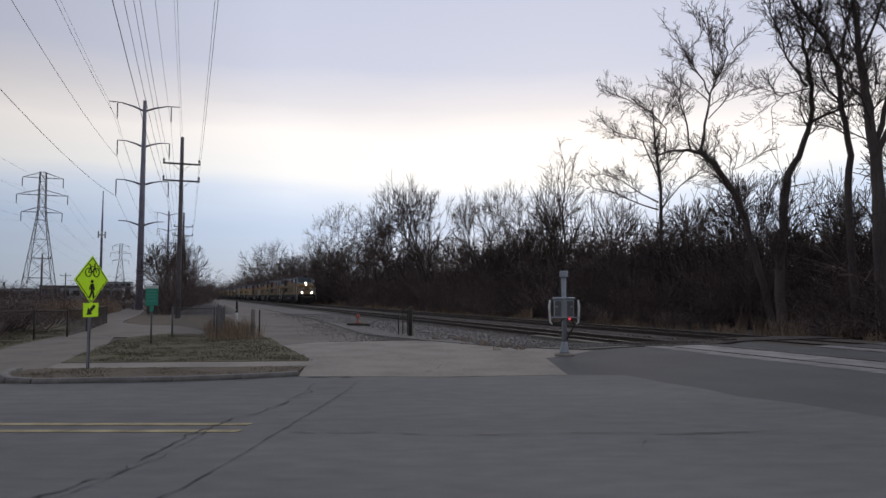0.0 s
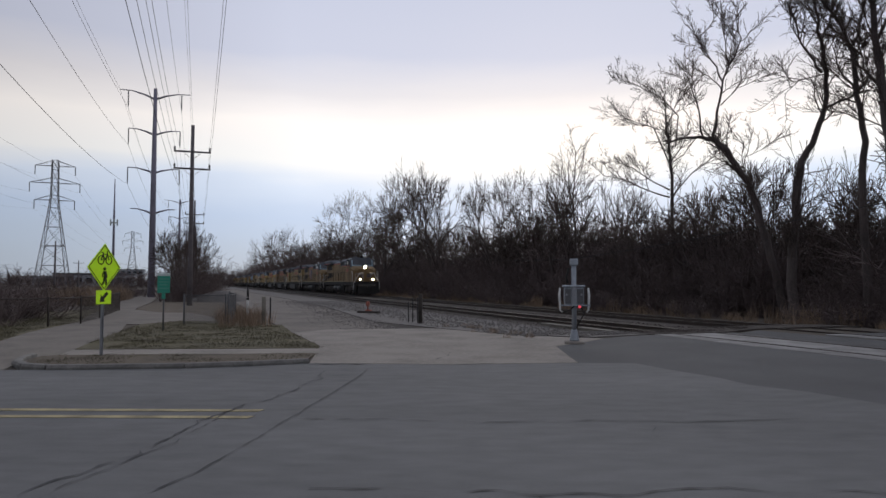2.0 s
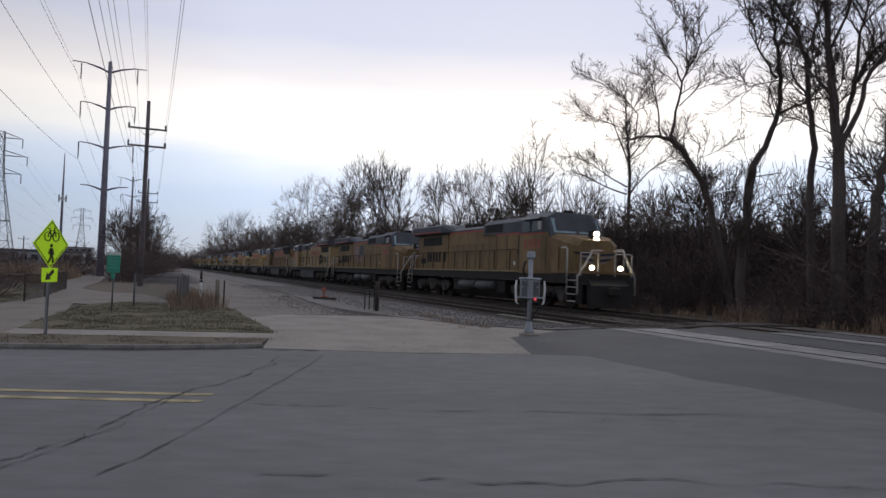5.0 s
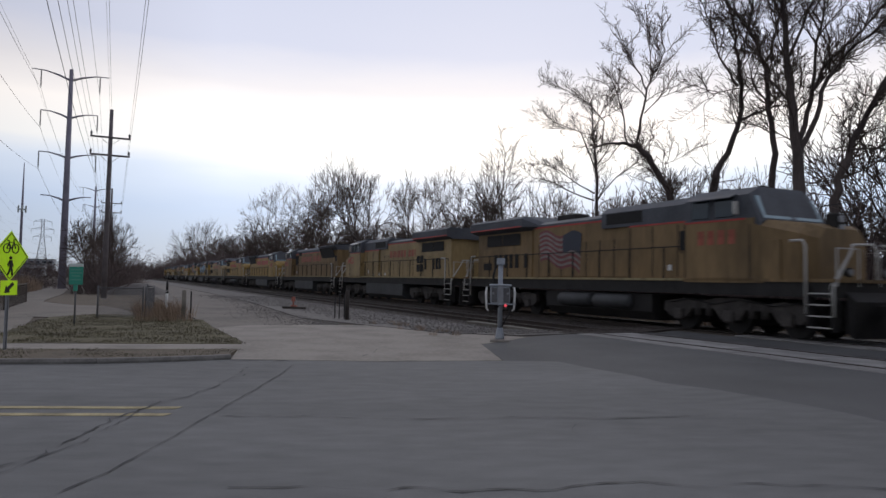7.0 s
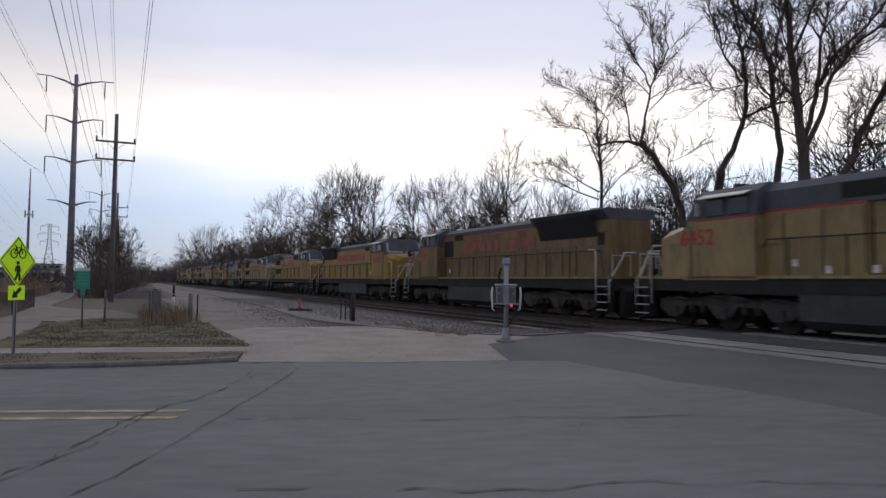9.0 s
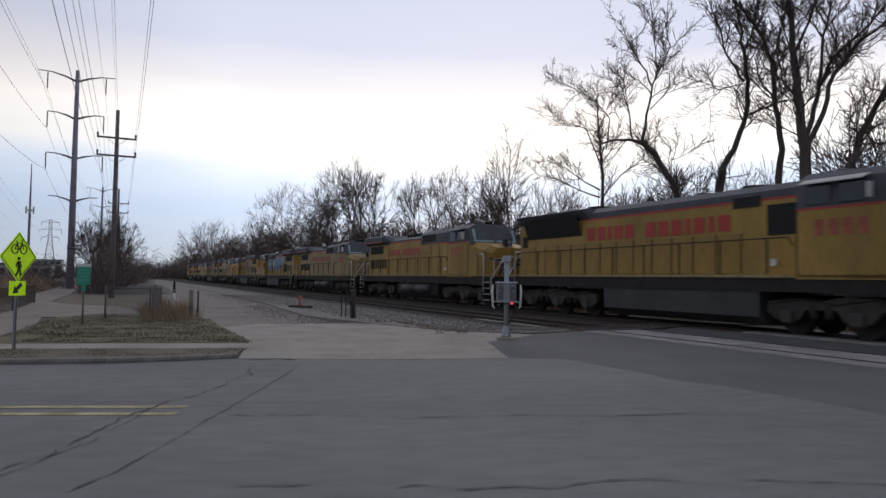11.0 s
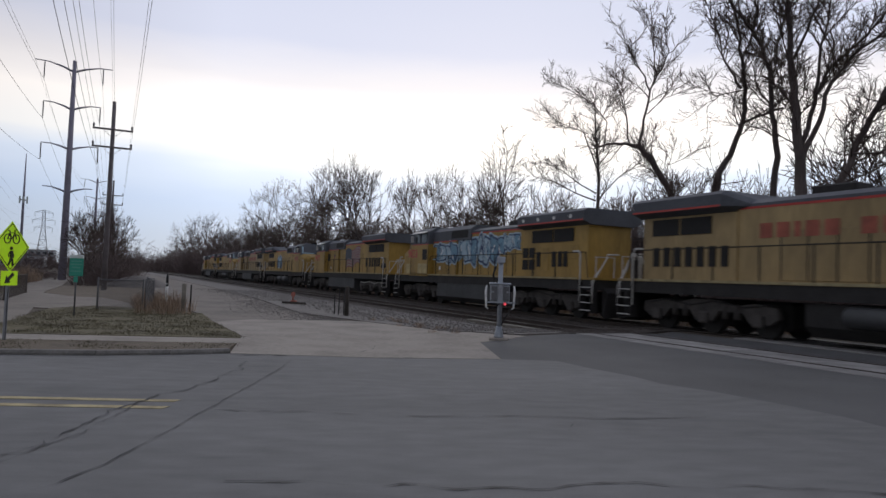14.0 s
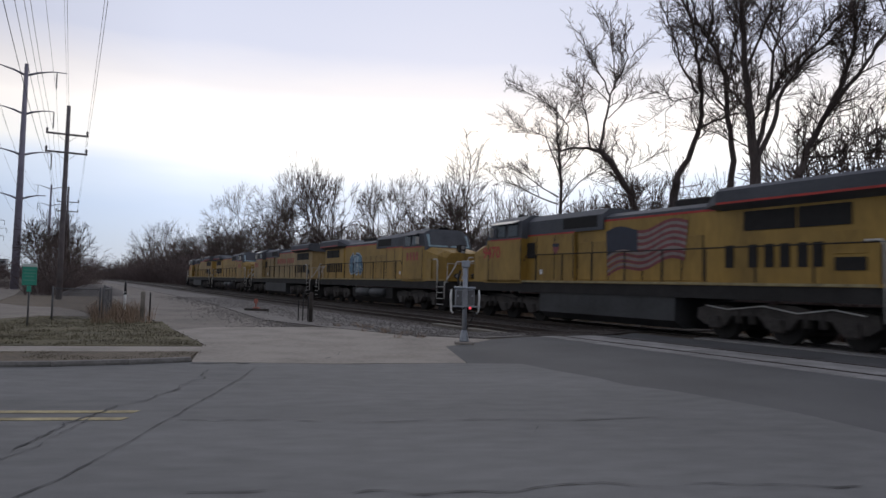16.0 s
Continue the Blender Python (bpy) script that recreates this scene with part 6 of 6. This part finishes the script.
part("base_casting", bm, ORANGE, derail)
bm = bmesh.new()
tube(bm, [(-0.05, 0, 0.2), (-0.05, 0, 0.8)], 0.045, 6)
box(bm, (-0.17, -0.02, 0.5), (0.07, 0.02, 0.78))
part("flag_target", bm, ORANGE, derail)


def crossing_gear(m):
    gear = thing("crossing_signal", "grey railway crossing gate mechanism on a mast with a red lamp", "crossing signal", m)
    bm = bmesh.new()
    box(bm, (-0.26, -0.26, -0.1), (0.26, 0.26, 0.06), bevel=0.03)
    part("footing", bm, CONCRETE, gear, "concrete footing")
    bm = bmesh.new()
    tube(bm, [(0, 0, 0.06), (0, 0, 0.1), (0, 0, 0.32), (0, 0, 0.36)], [0.13, 0.13, 0.085, 0.075], 10)
    part("base_casting", bm, ALU, gear)
    bm = bmesh.new()
    tube(bm, [(0, 0, 0.2), (0, 0, 2.12)], 0.066, 10)
    part("mast", bm, ALU, gear, "grey steel mast")
    bm = bmesh.new()
    box(bm, (-0.11, -0.1, 2.08), (0.11, 0.1, 2.26), bevel=0.02)
    part("mast_head", bm, ALU, gear)
    bm = bmesh.new()
    tube(bm, [(-0.14, 0.05, 2.0), (-0.2, 0.05, 1.75), (-0.17, 0.05, 1.6)], 0.03, 6)
    part("cable", bm, GRIME, gear, "dark hanging cable")
    bm = bmesh.new()
    box(bm, (-0.27, -0.22, 1.02), (0.25, 0.2, 1.5), bevel=0.035)
    case = part("mechanism_case", bm, ALU, gear, "grey cast mechanism case")
    bm = bmesh.new()
    box(bm, (-0.31, -0.25, 1.49), (0.29, 0.22, 1.55), bevel=0.02)
    part("case_lid", bm, ALU, case)
    bm = bmesh.new()
    box(bm, (-0.075, -0.255, 1.0), (0.075, -0.222, 1.5), bevel=0.01)
    part("clamp_strap", bm, GALV, case)
    for x in (-0.165, 0.155):
        bm = bmesh.new()
        box(bm, (x - 0.075, -0.232, 1.06), (x + 0.075, -0.221, 1.45), bevel=0.006)
        part("case_cover", bm, FENCE_GREY, case, "darker recessed cover plate")
        bm = bmesh.new()
        tube(bm, [(x * 1.55, -0.24, 1.04), (x * 1.55, -0.25, 1.25), (x * 1.55, -0.24, 1.47)], 0.012, 5)
        part("case_rib", bm, GALV, case)
    for x in (-0.2, 0.19):
        bm = bmesh.new()
        tube(bm, [(x, -0.235, 1.3), (x, -0.222, 1.3)], 0.03, 8)
        part("bolt", bm, GALV, case)
    for side in (-1, 1):
        bm = bmesh.new()
        x = 0.37 * side
        tube(bm, [(x, -0.1, 1.47), (x + 0.02 * side, -0.1, 1.3), (x, -0.1, 0.88), (x * 0.85, -0.1, 0.83)], [0.022, 0.036, 0.026, 0.022], 7)
        part("counterweight_arm", bm, WHITE_PAINT, gear, "pale counterweight arm")
    bm = bmesh.new()
    box(bm, (-0.36, -0.3, 1.0), (0.42, -0.26, 1.035))
    part("crossbar", bm, ALU, gear)
    bm = bmesh.new()
    tube(bm, [(0.13, -0.33, 0.98), (0.13, -0.27, 0.98)], [0.045, 0.05], 10)
    lamp = part("lamp_housing", bm, GRIME, gear)
    bm = bmesh.new()
    tube(bm, [(0.13, -0.345, 0.98), (0.13, -0.331, 0.98)], [0.03, 0.042], 10)
    part("red_lens", bm, RED_GLASS, lamp, "glowing red lens")
    for k, pts in enumerate((((-0.3, -0.2, 0.84), (-0.1, -0.24, 0.9), (0.0, -0.1, 1.0)), ((0.16, -0.15, 0.98), (0.26, -0.2, 0.8), (0.12, -0.1, 0.55), (0.06, -0.05, 0.4)))):
        bm = bmesh.new()
        tube(bm, pts, 0.018, 5)
        part("conduit", bm, GRIME, gear)


crossing_gear(pose(3.26, 18.51, 0.05, 0, 0, -8))


# a low heap of crushed stone beside the gravel road
heap = thing("gravel_heap", "low heap of grey crushed stone beside the gravel road", "gravel heap", pose(-20.6, 61.0, 0, 0, 0, 18))
bm = bmesh.new()
rings = []
for k in range(7):
    u = k / 6
    ring = []
    for j in range(26):
        a = j * math.tau / 26
        wob = 1 + 0.13 * noise.noise(Vector((math.cos(a) * 1.5, math.sin(a) * 1.5, u * 2)))
        ring.append(bm.verts.new((2.9 * (1 - u * 0.97) * wob * math.cos(a), 1.7 * (1 - u * 0.97) * wob * math.sin(a), -0.05 + 1.0 * math.sin(u * math.pi / 2) + 0.05 * noise.noise(Vector((a * 2, u * 5, 3))))))
    rings.append(ring)
for low, high in zip(rings, rings[1:]):
    for j in range(26):
        bm.faces.new((low[j], low[(j + 1) % 26], high[(j + 1) % 26], high[j]))
bm.faces.new(rings[-1])
part("mound", bm, SHOULDER, heap)


# ---- power lines parallel to the railway ----
def curved_arm(bm, side, reach, z, drop, root, tip):
    tube(bm, [(0, 0, z - drop), (side * reach * 0.3, 0, z - drop * 0.45), (side * reach * 0.65, 0, z - drop * 0.05), (side * reach, 0, z)], [root, root * 0.85, tip * 1.2, tip], 6)


def steel_pole(s, n, tall=24.1):
    pole = thing("transmission_pole", "tall dark steel transmission pole with curved arms", "utility pole", pose(*sn(s, n, 0), 0, 0, HEADING + 90), group="steel transmission poles")
    bm = bmesh.new()
    tube(bm, [(0, 0, -0.5), (0, 0, tall * 0.5), (0, 0, tall)], [0.42, 0.31, 0.2], 12)
    part("shaft", bm, WEATHERED, pole)
    for z, reach, drop, hang in ((23.7, 3.75, 0.85, 1.9), (19.3, 2.75, 0.65, 1.9), (14.8, 2.75, 0.55, 1.9), (10.1, 2.4, 0.6, 0)):
        for side in (-1, 1):
            bm = bmesh.new()
            curved_arm(bm, side, reach, z * tall / 24.1, drop, 0.12, 0.05)
            arm = part("arm", bm, WEATHERED, pole)
            if hang:
                bm = bmesh.new()
                x = side * (reach - 0.9 if reach > 3 else reach)
                top = z * tall / 24.1 - (0.1 if reach > 3 else 0)
                stations, radii = [(x, 0, top)], [0.02]
                for k in range(10):
                    stations += [(x, 0, top - 0.15 - k * 0.16), (x, 0, top - 0.23 - k * 0.16)]
                    radii += [0.085, 0.045]
                stations.append((x, 0, top - hang))
                radii.append(0.03)
                tube(bm, stations, radii, 6)
                part("insulator", bm, INSULATOR, arm)
    return pole


def wire(label, runs, radius):
    """One conductor over its poles: stations (s, n, z), with sag between them."""
    bm = bmesh.new()
    pts = []
    for (s0, n0, z0, sag), (s1, n1, z1, _) in zip(runs, runs[1:]):
        for k in range(16):
            u = k / 16
            pts.append(sn(s0 + (s1 - s0) * u, n0 + (n1 - n0) * u, z0 + (z1 - z0) * u - 4 * sag * u * (1 - u)))
    s, n, z, _ = runs[-1]
    pts.append(sn(s, n, z))
    tube(bm, pts, radius, 4)
    tagged(new("power_cable", mesh_of("power_cable", bm, CABLE)), label, "cable", group="overhead power cables")


STEEL_LINE = [(26, -5.1), (-85, -5.1), (-196, -5.1), (-307, -5.1), (-418, -5.1)]
for s, n in STEEL_LINE:
    steel_pole(s, n)
for x, z in ((-2.85, 21.7), (2.85, 21.7), (-2.75, 17.4), (2.75, 17.4), (-2.75, 12.9), (2.75, 12.9)):
    wire("dark conductor of the steel pole line", [(s, n + x, z, 2.3) for s, n in STEEL_LINE], 0.015)
for x in (-3.75, 3.75):
    wire("thin shield wire above the steel pole line", [(s, n + x, 23.7, 1.6) for s, n in STEEL_LINE], 0.012)


def timber_pole(s, n, tall, arms=(2.0, 3.25)):
    pole = thing("utility_pole", "dark timber utility pole with two crossarms", "utility pole", pose(*sn(s, n, 0), 0, 0, HEADING + 90), group="timber utility poles")
    bm = bmesh.new()
    tube(bm, [(0, 0, -0.5), (0, 0, tall * 0.5), (0, 0, tall)], [0.19, 0.16, 0.12], 10)
    part("shaft", bm, WOOD_POLE, pole)
    for d in arms:
        z = tall - d
        bm = bmesh.new()
        box(bm, (-1.27, -0.2, z - 0.06), (1.27, -0.1, z + 0.06))
        arm = part("crossarm", bm, WOOD_POLE, pole)
        for x in (-1.2, 1.2):
            bm = bmesh.new()
            tube(bm, [(x, -0.15, z + 0.05), (x, -0.15, z + 0.15), (x, -0.15, z + 0.3), (x, -0.15, z + 0.36)], [0.03, 0.07, 0.07, 0.03], 8)
            part("insulator", bm, INSULATOR, arm)
        for x in (-0.62, 0.62):
            bm = bmesh.new()
            tube(bm, [(x, -0.16, z - 0.04), (0, -0.16, z - 0.6)], 0.018, 4)
            part("brace", bm, WOOD_POLE, arm)
    return pole


TIMBER_LINE = [(11, -0.6), (-53, -0.6), (-102, -0.7), (-152, -0.7), (-205, -0.7)]
for s, n in TIMBER_LINE:
    timber_pole(s, n, 13.2)
for x in (-1.2, 1.2):
    for z in (11.6, 10.35):
        wire("dark conductor of the timber pole line", [(s, n + x, z, 0.7) for s, n in TIMBER_LINE], 0.010)
wire("thin top wire of the timber pole line", [(s, n, 13.2, 0.7) for s, n in TIMBER_LINE], 0.009)
for k, (x, y, tall) in enumerate(((-66.5, 113.5, 8.6), (-103, 187, 7.8))):
    pole = timber_pole(*to_sn(x, y), tall, (0.8,))
    tagged(pole, "far timber utility pole with one crossarm")


def lattice_tower(m, tall):
    tower = thing("lattice_tower", "grey steel lattice transmission tower with three crossarms", "pylon", m, group="lattice towers of the far line")
    k = tall / 40
    levels = [(0, 4.6), (7, 3.7), (13, 2.9), (19, 2.1), (25, 1.35), (29, 1.0), (33, 0.95), (37, 0.9), (40, 0.85)]
    for sx in (-1, 1):
        for sy in (-1, 1):
            bm = bmesh.new()
            tube(bm, [(sx * h * k, sy * h * k, z * k) for z, h in levels], 0.13 * k, 4)
            part("leg", bm, TOWER_STEEL, tower)
    for (z0, h0), (z1, h1) in zip(levels, levels[1:]):
        for a, b in (((-1, -1), (1, -1)), ((1, -1), (1, 1)), ((1, 1), (-1, 1)), ((-1, 1), (-1, -1))):
            for (p, hp, zp), (q, hq, zq) in (((a, h0, z0), (b, h1, z1)), ((b, h0, z0), (a, h1, z1)), ((a, h1, z1), (b, h1, z1))):
                bm = bmesh.new()
                tube(bm, [(p[0] * hp * k, p[1] * hp * k, zp * k), (q[0] * hq * k, q[1] * hq * k, zq * k)], 0.07 * k, 3)
                part("brace", bm, TOWER_STEEL, tower)
    for z, reach in ((38.2, 5.6), (32.8, 7.0), (27.4, 5.6)):
        for side in (-1, 1):
            bm = bmesh.new()
            for y in (-0.9, 0.9):
                tube(bm, [(side * 0.9 * k, y * k, z * k), (side * reach * k, 0, z * k)], 0.09 * k, 3)
                tube(bm, [(side * 0.9 * k, y * k, (z + 1.6) * k), (side * reach * k, 0, z * k)], 0.08 * k, 3)
            arm = part("crossarm", bm, TOWER_STEEL, tower)
            bm = bmesh.new()
            tube(bm, [(side * reach * k, 0, z * k), (side * reach * k, 0, (z - 2.8) * k)], 0.14 * k, 5)
            part("insulator", bm, INSULATOR, arm)


TOWERS = [(-242, -43), (60, -40), (-560, -47), (-880, -50)]
for s, n in TOWERS:
    lattice_tower(pose(*sn(s, n, 0), 0, 0, HEADING + 90), 40)
for x, z in ((-5.6, 35.4), (5.6, 35.4), (-7, 30), (7, 30), (-5.6, 24.6), (5.6, 24.6)):
    wire("faint conductor of the lattice tower line", [(s, n + x, z, 7) for s, n in sorted(TOWERS, reverse=True)], 0.018)

# the slim antenna mast
mast = thing("antenna_mast", "slim grey antenna mast with a ring of aerials", "antenna mast", pose(-125, 250, 0))
bm = bmesh.new()
tube(bm, [(0, 0, 0), (0, 0, 24), (0, 0, 40)], [0.55, 0.4, 0.14], 8)
part("shaft", bm, WEATHERED, mast)
bm = bmesh.new()
tube(bm, [(0, 0, 23.6), (0, 0, 23.9)], 1.0, 10)
part("platform", bm, GALV, mast)
for k in range(6):
    bm = bmesh.new()
    a = k * math.pi / 3
    box(bm, (-0.2, -0.12, 22.6), (0.2, 0.12, 25.0), Matrix.Translation((1.3 * math.cos(a), 1.3 * math.sin(a), 0)))
    part("aerial", bm, PALE, mast)


# ---- far buildings ----
def far_building(label, x, y, wide, deep, tall, turn, floors, bays, wall_mat):
    house = thing("building", label, "building", pose(x, y, 0, 0, 0, turn))
    bm = bmesh.new()
    box(bm, (-wide / 2, -deep / 2, -0.2), (wide / 2, deep / 2, tall))
    part("wall", bm, wall_mat, house)
    bm = bmesh.new()
    box(bm, (-wide / 2 - 0.4, -deep / 2 - 0.4, tall), (wide / 2 + 0.4, deep / 2 + 0.4, tall + 0.6), bevel=0.1)
    part("roof", bm, ROOF_FAR, house)
    for f in range(floors):
        for b in range(bays):
            bm = bmesh.new()
            cx = -wide / 2 + wide * (b + 0.5) / bays
            cz = tall * (f + 0.5) / floors
            box(bm, (cx - wide / bays * 0.3, -deep / 2 - 0.06, cz - tall / floors * 0.25), (cx + wide / bays * 0.3, -deep / 2 - 0.01, cz + tall / floors * 0.25))
            part("window", bm, WINDOW, house)


far_building("low grey industrial building far off", -205, 390, 40, 18, 6.5, 20, 1, 8, BRICK_FAR)
far_building("low pale industrial building far off", -168, 330, 26, 14, 5.2, 20, 1, 6, SIDING)
far_building("blue-grey mid-rise building far off", -268, 560, 26, 20, 12, 20, 3, 6, SIDING)
far_building("low pale warehouse far off", -330, 560, 60, 20, 6.5, 20, 1, 10, SIDING)
far_building("low pale house behind the tree line", *sn(-26, 46).xy, 11, 8, 3.0, HEADING + 20, 1, 4, SIDING)
far_building("low grey house behind the tree line", *sn(-40, 50).xy, 12, 8, 3.2, HEADING + 10, 1, 4, SIDING)

wire("thin slack cable along the tree line", [(-78, 24.5, 5.6, 0.5), (-38.5, 22.5, 3.2, 0.1), (-16.8, 22.5, 4.5, 0.1), (10, 22.5, 6.6, 0.3)], 0.016)


# ---- what moves: the train, at a steady pace, and its wheels ----
def run(t):
    """How far the first coupler stands along the track at t seconds."""
    return -112.25 + 17.638 * t + 0.0048 * t * t


def motions():
    for k, (loco, turned) in enumerate(CONSIST):
        back = 22.35 * k + (LENGTH if turned else 0)
        walk(loco, [(float(t), pose(*sn(run(t) - back, FAR_TRACK, RAIL_Z), 0, 0, HEADING + (180 if turned else 0))) for t in range(17)])
    # the wheels roll without slip; all wheels of locomotives that face one way share their turning
    facing = {loco: turned for loco, turned in CONSIST}
    rolled = {}
    for wheel, loco in WHEELS:
        turned = facing[loco]
        if turned not in rolled:
            sense = -1 if turned else 1
            walk(wheel, [(i / FPS, Matrix.Rotation(sense * (run(i / FPS) - run(0)) / 0.51, 4, "Y")) for i in range(16 * FPS + 1)])
            rolled[turned] = wheel.animation_data
        else:
            wheel.rotation_mode = "QUATERNION"
            wheel.animation_data_create().action = rolled[turned].action
            wheel.animation_data.action_slot = rolled[turned].action_slot


motions()
